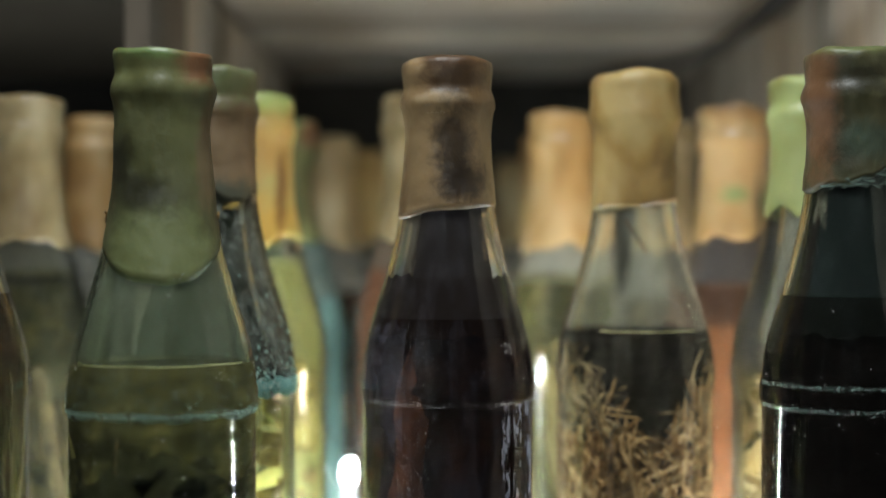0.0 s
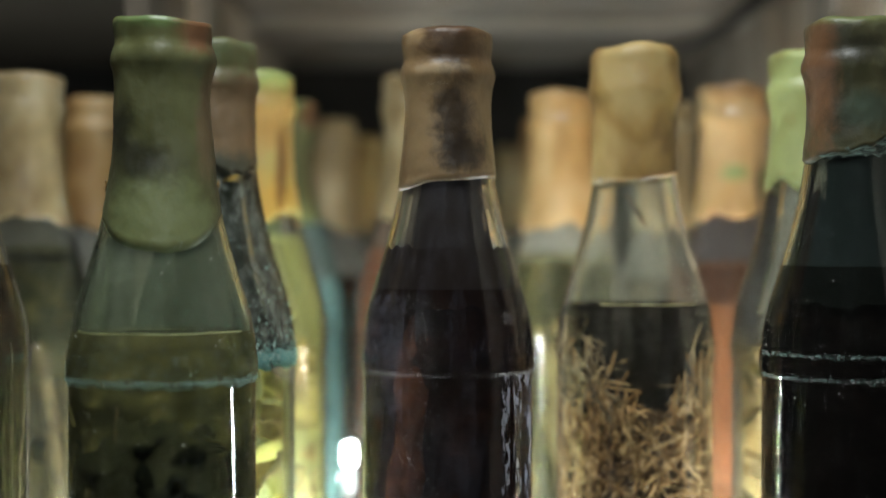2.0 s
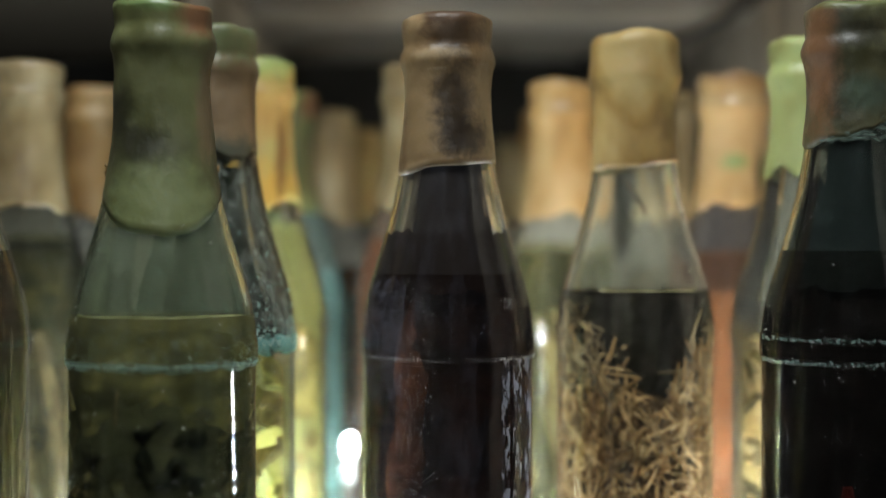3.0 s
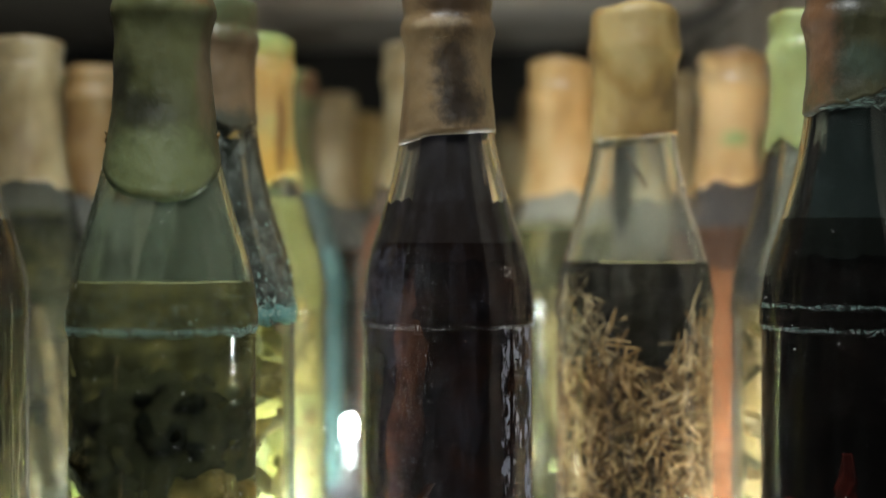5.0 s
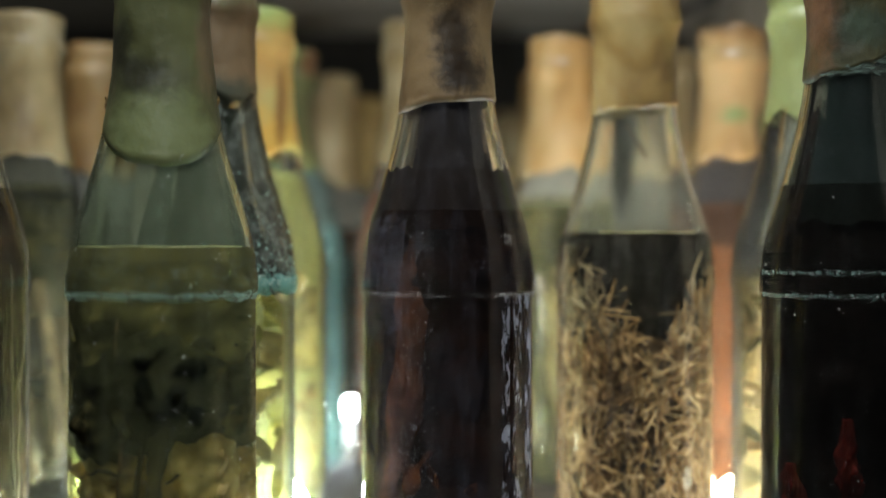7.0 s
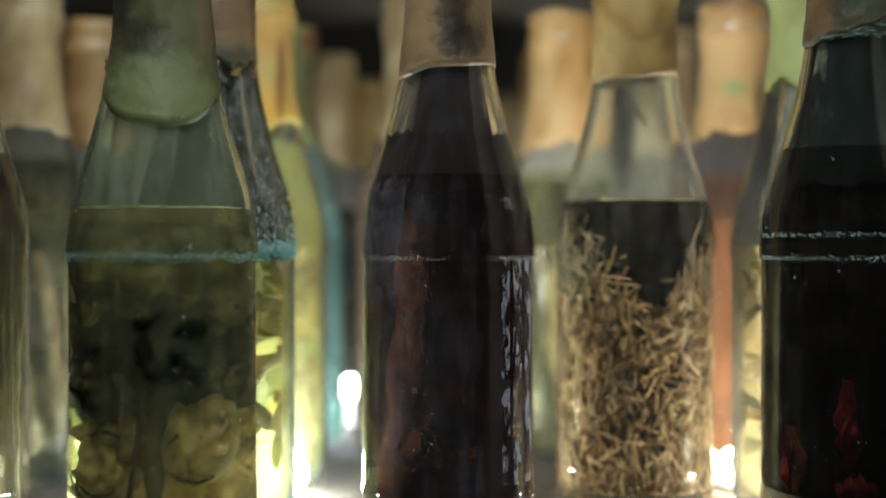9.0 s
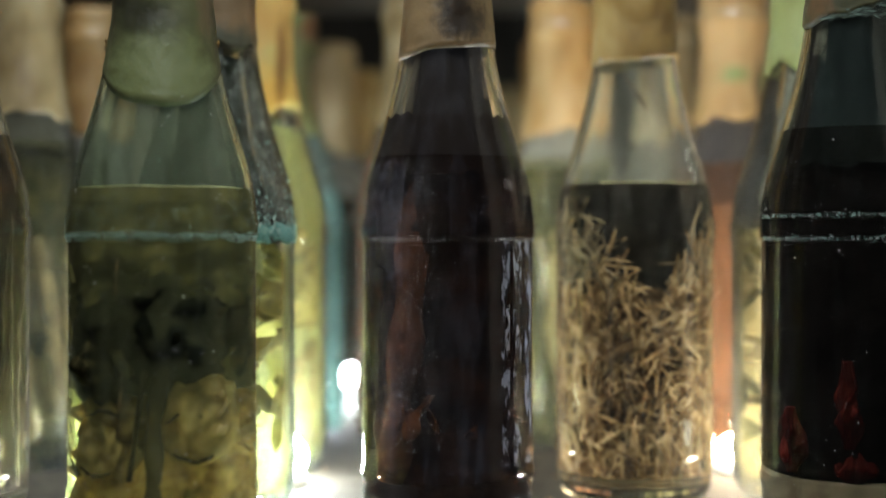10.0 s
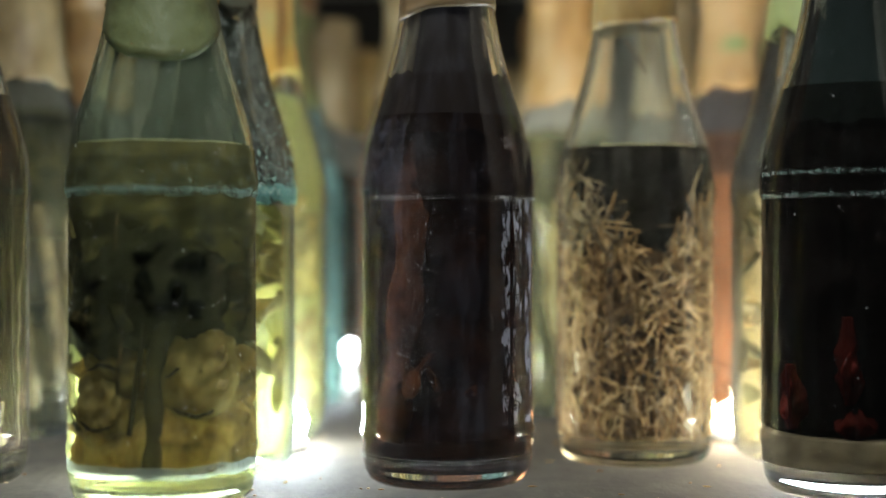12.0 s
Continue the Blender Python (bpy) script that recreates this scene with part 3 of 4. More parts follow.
def lump(name, seed, h0, h1, r_of, rough=0.004, segs=40, rows=36):
    """A ragged soaked mass that fills part of the bottle; r_of(f) gives its radius along its height."""
    ox = seed * 7.3
    verts, faces = [], []
    for v in range(rows + 1):
        f = v / rows
        z = h0 + (h1 - h0) * f
        for i in range(segs):
            a = 2 * math.pi * i / segs
            ca, sa = math.cos(a), math.sin(a)
            ragged = rough * (0.25 + 0.75 * math.sin(math.pi * f))
            r = r_of(f) + ragged * noise.noise((ca * 1.6 + ox, sa * 1.6, z * 70)) + 0.5 * ragged * noise.noise((ca * 5 + ox, sa * 5, z * 220))
            r = max(0.001, min(r, inner_r(max(z, 0.012)) - 0.0008))
            verts.append((r * ca, r * sa, z))
    for v in range(rows):
        for i in range(segs):
            j = (i + 1) % segs
            faces.append((v * segs + i, v * segs + j, (v + 1) * segs + j, (v + 1) * segs + i))
    faces.append(tuple(reversed(range(segs))))
    faces.append(tuple(range(rows * segs, (rows + 1) * segs)))
    return mesh_of(name, verts, faces)


def straws(name, seed, count, h0, h1, keep, depth=0.0035, long=(0.008, 0.017), thick=(0.0004, 0.00082)):
    """Chopped stalks packed against the wall of the bottle; keep(a, h) is the chance that one lies at this angle and height."""
    rnd = random.Random(seed)
    verts, faces = [], []
    for _ in range(count):
        h = rnd.uniform(h0, h1)
        a = rnd.uniform(0, 6.283)
        if rnd.random() > keep(a, h):
            continue
        R = inner_r(max(h, 0.013)) - 0.0022 - abs(rnd.gauss(0, depth))
        tang = Vector((-math.sin(a), math.cos(a), 0))
        steep = 1.0 if h > 0.03 else 2.2
        # neighbours lie in loose sheaves of one direction
        sheaf = 2.2 * noise.noise((a * 2.0, h * 70, seed))
        lie = sheaf + rnd.gauss(0, 0.7)
        d = (tang * math.sin(lie) + Vector((0, 0, 1)) * math.cos(lie) * steep + Vector((math.cos(a), math.sin(a), 0)) * rnd.gauss(0, 0.16)).normalized()
        c = Vector((R * math.cos(a), R * math.sin(a), h))
        ln = rnd.uniform(*long)
        pts = []
        bend = rnd.gauss(0, 0.00018)
        side = tang.cross(d)
        for k in range(5):
            q = c + d * ln * (k / 4 - 0.5) + (side + tang * 0.5) * bend * (k - 2) ** 2 * 0.3
            q.z = min(max(q.z, 0.0112), h1 + 0.001)
            lim = inner_r(max(q.z, 0.013)) - 0.0019
            rr = math.hypot(q.x, q.y)
            if rr > lim:
                q.x *= lim / rr
                q.y *= lim / rr
            pts.append(q)
        w = rnd.uniform(*thick)
        tube_into(verts, faces, pts, [w * 0.6, w, w * 1.1, w, w * 0.6], 4)
    return mesh_of(name, verts, faces)


# ---------------------------------------------------------------- cabinet
BACK, LEFT, RIGHT, TOP = 1.32, -0.145, 0.225, 0.327


def board(name, x0, x1, y0, y1, z0, z1, material, label, bevel=0.002):
    v, f = [], []
    box_into(v, f, x0, x1, y0, y1, z0, z1, bevel)
    ob = new(name, mesh_of(name, v, f, False))
    ob.data.materials.append(material)
    return tagged(ob, label, kind="structure")


board("floor", -0.6, 0.26, 0.465, BACK + 0.03, -0.02, 0.0, PAINT, "worn grey painted shelf board under the bottles")
v, f = [], []
y = 0.80
rnd = random.Random(5)
while y < BACK:
    w = rnd.uniform(0.06, 0.11)
    box_into(v, f, LEFT - 0.006, 0.26, y, y + w - 0.004, TOP + rnd.uniform(0, 0.010), TOP + 0.022, 0.002)
    y += w
box_into(v, f, LEFT - 0.006, 0.26, 0.80, BACK + 0.03, TOP + 0.0225, TOP + 0.03, 0.0)
ceiling = new("ceiling", mesh_of("ceiling", v, f, False))
ceiling.data.materials.append(PLANK)
tagged(ceiling, "greyed plank underside of the shelf above", kind="structure")
board("ceiling_side", -0.6, LEFT - 0.008, 0.80, BACK + 0.03, TOP + 0.002, TOP + 0.03, SLAT_SHADED, "wooden underside of the neighbouring bay, shade in its brown colour")
# the unlit depth behind the bottles is put into this board's near-black colour
board("wall_back", -0.6, 0.26, BACK, BACK + 0.02, 0.0, TOP + 0.022, DARK, "back board of the shelf, near-black colour for its unlit depth")

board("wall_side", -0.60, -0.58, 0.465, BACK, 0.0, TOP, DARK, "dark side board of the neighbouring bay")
# unseen room added round the shelf; its pale plaster bounces fill light
ROOM = solid("plain_room_plaster", [(0.3, (0.34, 0.32, 0.28)), (0.7, (0.42, 0.40, 0.35))], 3.0, 0.9, bump_d=0.001, fine=40.0)
board("room_floor", -2.0, 2.0, -2.0, 1.8, -1.02, -1.0, ROOM, "plain unseen room floor, pale for bounce light")
board("room_ceiling", -2.0, 2.0, -2.0, 1.8, 1.5, 1.52, ROOM, "plain unseen room ceiling, pale for bounce light")
board("room_wall_north", -2.0, 2.0, 1.8, 1.82, -1.0, 1.5, ROOM, "plain unseen room wall, pale for bounce light")
board("room_wall_south", -2.0, 2.0, -2.02, -2.0, -1.0, 1.5, ROOM, "plain unseen room wall, pale for bounce light")
board("room_wall_east", 2.0, 2.02, -2.0, 1.8, -1.0, 1.5, ROOM, "plain unseen room wall, pale for bounce light")
board("room_wall_west", -2.02, -2.0, -2.0, 1.8, -1.0, 1.5, ROOM, "plain unseen room wall, pale for bounce light")
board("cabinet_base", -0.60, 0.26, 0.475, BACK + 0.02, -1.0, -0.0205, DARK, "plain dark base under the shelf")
wall_r = tagged(new("wall_right"), "side wall of upright greyed slats", kind="structure")
wall_l = tagged(new("wall_left"), "partition of upright greyed slats", kind="structure")
# the front slats of the left partition take the shaded colour
for wall, x0, x1, ya in ((wall_r, RIGHT, RIGHT + 0.018, 0.40), (wall_l, LEFT - 0.012, LEFT, 0.68)):
    y = ya
    rnd = random.Random(8)
    while y < BACK - 0.02:
        w = rnd.uniform(0.05, 0.075)
        v, f = [], []
        o = rnd.uniform(0, 0.004)
        box_into(v, f, x0 + o, x1 + o, y, y + w - 0.005, 0.0, TOP, 0.0015)
        part("slat", mesh_of("slat", v, f, False), SLAT_SHADED if wall is wall_l and y < 0.78 else SLAT, wall)
        y += w

v, f = [], []
tube_into(v, f, [(0.214, 0.45, TOP - 0.004), (0.212, 0.70, TOP - 0.009), (0.2005, 0.862, TOP - 0.008), (0.203, 0.95, TOP - 0.009), (0.203, 1.02, TOP - 0.009),
                 (0.196, 1.11, TOP - 0.009), (0.180, 1.17, TOP - 0.008), (0.150, 1.24, TOP - 0.006), (0.12, 1.318, TOP - 0.006)], [0.0045] * 9, 12)
cable = new("cable", mesh_of("cable", v, f))
cable.data.materials.append(DARK)
tagged(cable, "dark cable running along the shelf ceiling", "cable")

# ---------------------------------------------------------------- bottles


def bottle(label, x, y, turn=0.0, glass_mat=R_CLEAR, wax_mat=W_TAN, liquid_mat=L_AMBER, level=0.13, low=0.178, swing=0.003, seed=1,
           lobe=0.0, lobe_at=-1.57, top=0.242, tall=1.0, lean=(0, 0), drip=0.006, wax_label="", fat=1.0, groove=0.0173):
    root = tagged(new("bottle"), label, "bottle", "sealed bottles on the shelf")
    part("glass", make_glass_mesh("glass", seed), glass_mat, root, shadow=False)
    if liquid_mat:
        part("liquid", make_liquid_mesh("liquid", level), liquid_mat, root, shadow=False)
    part("wax_seal", make_wax_mesh("wax_seal", seed, low, swing, lobe, lobe_at, top=top, drip=drip, fat=fat, groove=groove), wax_mat, root, wax_label)
    root.matrix_world = pose(x, y, 0.0002, lean[0], lean[1], turn) @ Matrix.Diagonal((1, 1, 1.007 * tall, 1))
    return root




def named(root, name):
    """The part of a bottle that goes by this name."""
    return next(c for c in root.children if c.name.split(".")[0] == name)


def glint_ring(level, seed, a0=-math.pi, a1=0.0):
    """A thin pale ring that paints the glint where the liquid clings to the wall, over part of the round."""
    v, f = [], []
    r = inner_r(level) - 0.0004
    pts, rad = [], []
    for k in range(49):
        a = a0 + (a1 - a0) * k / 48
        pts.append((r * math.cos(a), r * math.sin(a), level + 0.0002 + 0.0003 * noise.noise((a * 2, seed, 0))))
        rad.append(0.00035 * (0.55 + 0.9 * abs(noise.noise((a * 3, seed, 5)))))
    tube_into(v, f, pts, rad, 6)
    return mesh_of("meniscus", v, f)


def stipple(rows, a0, a1, h0, step):
    """Rows of small raised glass dots moulded round the heel."""
    v, f = [], []
    for k in range(rows):
        h = h0 + k * step
        n = int((a1 - a0) * 0.0335 / step)
        for i in range(n):
            a = a0 + (a1 - a0) * (i + 0.5 * (k % 2)) / n
            r = outer_r(h) + 0.00005
            c, s2 = math.cos(a), math.sin(a)
            tube_into(v, f, [(r * c, r * s2, h), ((r + 0.0003) * c, (r + 0.0003) * s2, h)], [0.00036, 0.00016], 6)
    return mesh_of("stipple", v, f)


# front row
green = bottle("pale green bottle of olive liquid and leaves, mossy wax seal", -0.102, 0.515, 0, G_GREEN, W_GREEN, L_OLIVE, 0.127, 0.178, 0.001, 11, 0.024, -1.45, 0.2378, drip=0.002)
wall = named(green, "glass")
part("haze", band("haze", 0.1275, 0.185, jitter=0.001, seed=40), crust("green_haze", (0.17, 0.175, 0.12), 0.52, 25.0, (1, 1, 0.5), 0.40, 0.09, 0.18), wall, "hazy green film inside the neck")
part("meniscus", glint_ring(0.127, 3, -3.0, -0.3), MENISCUS_GLINT, named(green, "liquid"), "wet edge of the liquid, its glint painted pale")
part("leaf_mass", lump("leaf_mass", 3, 0.052, 0.1095, lambda f: 0.004 + 0.0222 * math.sin(math.pi * (0.06 + 0.9 * f)) ** 0.6, 0.007, 72, 56), DARK_LEAF, green).location = (0.002, -0.004, 0)
part("leaf_clump", lump("leaf_clump", 5, 0.046, 0.088, lambda f: 0.002 + 0.011 * math.sin(math.pi * f), 0.008, 48, 36), DARK_LEAF, green).location = (-0.013, -0.012, 0)
part("leaves", leaves("leaves", 21, 26, 0.060, 0.108, 0.015, 0.92, 0.2, 0.55), DARK_LEAF, green)
part("leaf_bed", lump("leaf_bed", 2, 0.056, 0.1225, lambda f: 0.0270 - 0.002 * math.sin(7 * f), 0.006, 64, 48), BED_LEAF, green, "olive brown bed of packed leaves").location = (0.0, 0.004, 0)
tagged(part("fibres", roots("fibres", 30, 18, 0.030, 0.108, 0.0006, 1.0), BROWN_ROOT, green), kind="stuff")
v, f = [], []
tube_into(v, f, [(0.0005 + 0.0004 * k + 0.0009 * math.sin(k * 0.8), -0.0262 + 0.0002 * k, 0.0115 + 0.0058 * k) for k in range(11)], [0.0029 + 0.0006 * math.sin(k * 1.9) for k in range(11)], 14)
tube_into(v, f, [(-0.0058 + 0.0006 * k, -0.0265 + 0.0002 * k, 0.026 + 0.0048 * k) for k in range(9)], [0.0010] * 9, 9)
tube_into(v, f, [(0.006 + 0.0013 * k, -0.0262 + 0.0004 * k * k * 0.3, 0.066 + 0.0016 * k - 0.0002 * k * k) for k in range(7)], [0.0012 - 0.0001 * k for k in range(7)], 9)
part("main_stem", mesh_of("main_stem", v, f), OLIVE_STEM, green, "thick dark stem")
part("peel_mass", lump("peel_mass", 4, 0.0125, 0.074, lambda f: 0.0245 - 0.006 * f * f, 0.009, 64, 48), GLOW_LEAF, green, "amber mass of soaked peel")
part("peel", lump("peel", 7, 0.030, 0.066, lambda f: 0.0125 * math.sin(math.pi * (0.08 + 0.88 * f)) ** 0.6, 0.0065, 56, 44), GLOW_LEAF, green, "thick amber peel").location = (0.0125, -0.0125, 0)
part("peel", lump("peel", 8, 0.020, 0.050, lambda f: 0.0105 * math.sin(math.pi * (0.08 + 0.88 * f)) ** 0.6, 0.0065, 56, 44), GLOW_LEAF, green, "thick amber peel").location = (-0.0135, -0.0130, 0)
v, f = [], []
for k0, z0, n, dip in ((0.008, 0.036, 9, 0.004), (0.006, 0.046, 8, -0.003), (-0.024, 0.030, 8, 0.003), (-0.020, 0.048, 7, -0.002)):
    tube_into(v, f, [(k0 + 0.0019 * k, -math.sqrt(0.0285 ** 2 - (k0 + 0.0019 * k) ** 2) + 0.001, z0 - dip * math.sin(math.pi * k / (n - 1)) + 0.0012 * noise.noise((k * 0.7, z0 * 99, 1))) for k in range(n)],
              [0.0009 * math.sin(math.pi * (0.1 + 0.8 * k / (n - 1))) for k in range(n)], 7)
part("folds", mesh_of("folds", v, f), OLIVE_STEM, green, "dark curled edges of peel")
part("side_leaves", leaves("side_leaves", 27, 8, 0.028, 0.105, 0.014, 0.98, 0.5, 0.9, (2.7, 3.75)), OLIVE_BIT, green)
part("silt_ring", band("silt_ring", 0.1086, 0.1118, -math.pi, 0.0, off=0.00005, jitter=0.0010, seed=4), crust("teal_grey_silt", (0.26, 0.36, 0.31), 0.56, 190.0, (1, 1, 1.5), 0.7, 0.05, 0.1), wall, "pale ring of dried silt")
part("silt_patch", band("silt_patch", 0.1105, 0.1235, -math.pi, 0.0, off=0.00004, jitter=0.003, seed=7), crust("patchy_silt", (0.20, 0.26, 0.20), 0.40, 330.0, (1, 1, 1), 0.6, 0.0, 0.07), wall, "patches of dried grey green silt")
part("silt_ring", band("silt_ring", 0.0118, 0.0160, -math.pi, 0.0, off=0.00005, jitter=0.0008, seed=5), crust("white_silt", (0.40, 0.47, 0.43), 0.66, 120.0, (1, 1, 2.0), 0.75, 0.1, 0.14), wall, "pale ring of dried silt")
tagged(part("dried_silt", flecks("dried_silt", 25, 1500, lambda r: 0.1100 + abs(r.gauss(0, 0.0040)) * (1 if r.random() < 0.3 else 0.14), off=0.00005), FLECK_TEAL, wall), kind="stuff")
tagged(part("dust", flecks("dust", 26, 700, lambda r: r.uniform(0.02, 0.168), size=(0.00007, 0.0002)), FLECK, wall), kind="stuff")
tagged(part("wax_crumbs", flecks("wax_crumbs", 28, 9, lambda r: 0.1785 + r.gauss(0, 0.0012), lambda r: r.choice((r.gauss(-0.12, 0.08), r.gauss(-3.05, 0.08))), size=(0.0005, 0.0011), off=0.0012), W_OCHRE, named(green, "wax_seal")), kind="stuff")

dark = bottle("dusty clear bottle of dark brown liquid, brown wax seal", 0.0018, 0.56, 0, G_DUSTY, W_BROWN, L_BROWN, 0.141, 0.181, 0.0028, 12, drip=0.001)
wall = named(dark, "glass")
part("grime", band("grime", 0.136, 0.186, -2.2, -0.72, jitter=0.003, seed=19), crust("black_grime", (0.014, 0.011, 0.009), 0.9, 45.0, (1, 1, 0.3)), wall, "black residue inside the neck")
part("grime", band("grime", 0.138, 0.186, 0.6, 2.6, jitter=0.003, seed=20), crust("brown_grime", (0.05, 0.035, 0.022), 0.62, 60.0, (1, 1, 0.3)), wall, "brown residue inside the neck")
part("grime", band("grime", 0.134, 0.157, jitter=0.003, seed=21, off=-0.0023), crust("black_brown_grime", (0.016, 0.012, 0.010), 0.88, 45.0, (1, 1, 0.3)), wall, "black residue above the liquid")
part("residue", band("residue", 0.163, 0.184, -0.85, -0.35, jitter=0.004, seed=47), crust("ochre_residue", (0.14, 0.10, 0.06), 0.5, 190.0, (1, 1, 0.5), 0.9), wall, "mottled ochre residue")
part("residue", band("residue", 0.150, 0.181, -2.75, -2.25, jitter=0.003, seed=48), crust("pale_residue", (0.19, 0.16, 0.10), 0.5, 110.0, (1, 1, 0.25), 0.55, 0.0, 0.14), wall, "pale ochre streak of dried residue")
part("root_mass", lump("root_mass", 6, 0.0095, 0.139, lambda f: 0.022 + 0.002 * math.sin(9 * f) + 0.006 * max(0.0, 1 - 9 * f), 0.006), BLACK_ROOT, dark)
part("roots", roots("roots", 31, 22, 0.012, 0.137, 0.0045, 1.0), BLACK_ROOT, dark)
part("rusty_root", roots("rusty_root", 35, 3, 0.014, 0.125, 0.0040, 0.8), BROWN_ROOT, dark)
v, f = [], []
tube_into(v, f, [(-0.019 + 0.010 * k / 11, -0.015 - 0.004 * math.sin(k / 3.5), 0.018 + 0.0108 * k) for k in range(12)], [0.0060 + 0.0014 * math.sin(k * 1.7) for k in range(12)], 20)
part("bark_strip", mesh_of("bark_strip", v, f), RUST_ROOT, dark, "rusty brown strip of bark")
tagged(part("bark_crumbs", leaves("bark_crumbs", 36, 6, 0.030, 0.052, 0.009, 0.98, 0.6, 0.92, (-2.5, -1.25)), RUST_ROOT, dark), kind="stuff")
# dust film whose colour also carries the violet sheen of the glass edges
part("film", band("film", 0.022, 0.128, -3.3, 0.2, 0.00004, seed=46), crust("violet_grey_dust_sheen", (0.25, 0.24, 0.30), 0.40, 60.0, (1, 1, 0.35), 0.08, 0.0, 0.14), wall, "violet grey dust film with the edge sheen painted in")
part("dust_patch", band("dust_patch", 0.092, 0.138, -3.0, -2.1, 0.00006, jitter=0.004, seed=49), crust("violet_grey_dust", (0.28, 0.27, 0.34), 0.44, 330.0, (1, 1, 0.8), 0.17, 0.0, 0.14), wall, "patchy violet grey dust")
for a0, a1, seed in ((-0.93, -0.80, 6), (-0.74, -0.58, 16), (-0.50, -0.30, 26)):
    part("lime_scale", band("lime_scale", 0.024, 0.1088, a0, a1, 0.00015, seed=seed), SCALE, wall, "grey flaking strip of lime scale")
tagged(part("dust", flecks("dust", 32, 1900, lambda r: r.uniform(0.03, 0.105) if r.random() < 0.7 else r.uniform(0.105, 0.14), lambda r: r.gauss(-1.92, 0.16) if r.random() < 0.8 else r.uniform(-3.1, 0.0), size=(0.00004, 0.00013)), FLECK, wall), kind="stuff")
tagged(part("ring_dust", flecks("ring_dust", 33, 420, lambda r: 0.1094 + r.gauss(0, 0.0005), lambda r: r.choice((r.gauss(-2.2, 0.35), r.gauss(-0.7, 0.3)))), FLECK, wall), kind="stuff")
tagged(part("dried_splash", flecks("dried_splash", 34, 60, lambda r: 0.1305 + r.gauss(0, 0.0013), lambda r: r.gauss(-0.78, 0.05)), FLECK, wall), kind="stuff")
tagged(part("stipple", stipple(3, -2.95, -0.15, 0.0090, 0.0013), G_DUSTY, wall, "rows of moulded dots round the heel"), kind="stuff")

straw = bottle("clear glass bottle packed with chopped straw, ochre wax seal", 0.0835, 0.616, 0, G_CLEAR, W_OCHRE, L_STRAW, 0.133, 0.185, 0.002, 13, drip=0.002, top=0.2435, fat=1.07, groove=0.0181)
wall = named(straw, "glass")


def off_wedge(a, h):
    """How far outside the dark sunken wedge at the front a stalk lies, 0 to 1."""
    d = abs((a + 1.50 + math.pi) % (2 * math.pi) - math.pi)
    half = 0.95 * max(0.0, min(1.0, (h - 0.078) / 0.05)) ** 0.8
    return max(0.0, min(1.0, (d - half + 0.12 * noise.noise((a * 3, h * 90, 2))) / 0.42 + 0.5))


tagged(part("chopped_straw", straws("chopped_straw", 41, 3100, 0.0115, 0.116, lambda a, h: off_wedge(a, h) * min(1.0, max(0.0, (0.118 - h) / 0.03))), STRAW, straw), kind="stuff")
named(straw, "chopped_straw").location = (0.0017, 0, 0)
tagged(part("dark_straw", straws("dark_straw", 42, 620, 0.092, 0.131, lambda a, h: off_wedge(a, h) ** 2, 0.0028), DARK_STRAW, straw), kind="stuff")
part("straw_core", lump("straw_core", 9, 0.012, 0.104, lambda f: 0.0245 - 0.010 * f ** 3, 0.004), STRAW_CORE, straw)
part("dark_layer", lump("dark_layer", 10, 0.080, 0.1318, lambda f: 0.010 + 0.0197 * f ** 0.55, 0.004), BLACK_MASS, straw)
part("meniscus", glint_ring(0.133, 4, -2.2, -0.7), MENISCUS_GLINT, named(straw, "liquid"), "wet edge of the liquid, its glint painted pale")
part("haze", band("haze", 0.134, 0.190, jitter=0.001, seed=41), crust("grey_haze", (0.42, 0.41, 0.33), 0.5, 55.0, (1, 1, 0.16), 0.22, 0.0, 0.12), wall, "milky film inside the neck")
part("splinter", roots("splinter", 43, 1, 0.163, 0.186, 0.0011, 0.2), BROWN_ROOT, straw)
tagged(part("dust", flecks("dust", 44, 120, lambda r: r.uniform(0.02, 0.18)), FLECK, wall), kind="stuff")
tagged(part("wax_crumbs", flecks("wax_crumbs", 45, 4, lambda r: 0.186 + r.gauss(0, 0.001), lambda r: r.gauss(-2.7, 0.12), size=(0.0006, 0.0012), off=0.0008), W_TAN, named(straw, "wax_seal")), kind="stuff")

black = bottle("dark teal glass bottle of black liquid and red fruit", 0.155, 0.535, 0, G_TEAL, W_MOTTLED, L_BLACK, 0.150, 0.1965, 0.001, 14, 0.007, -2.9, drip=0.003)
wall = named(black, "glass")
part("root_mass", lump("root_mass", 12, 0.022, 0.190, lambda f: 0.0265, 0.003, 48, 56), BLACK_MASS, black)
part("grime", band("grime", 0.136, 0.201, -2.55, 3.4, jitter=0.003, seed=29), crust("green_black_grime", (0.010, 0.013, 0.012), 0.93, 40.0, (1, 1, 0.6)), wall, "green black residue inside the neck")
part("patina", band("patina", 0.12, 0.199, jitter=0.003, seed=30, off=-0.0022), crust("teal_patina", (0.11, 0.15, 0.135), 0.34, 85.0, (1, 1, 0.7), 0.16, 0.0, 0.10), wall, "teal frosted patina")
part("residue", band("residue", 0.176, 0.196, -2.75, -2.4, jitter=0.004, seed=31), crust("ochre_flake", (0.22, 0.20, 0.14), 0.48, 170.0, (1, 1, 0.5), 0.7, 0.0, 0.1), wall, "pale ochre flake of dried residue")
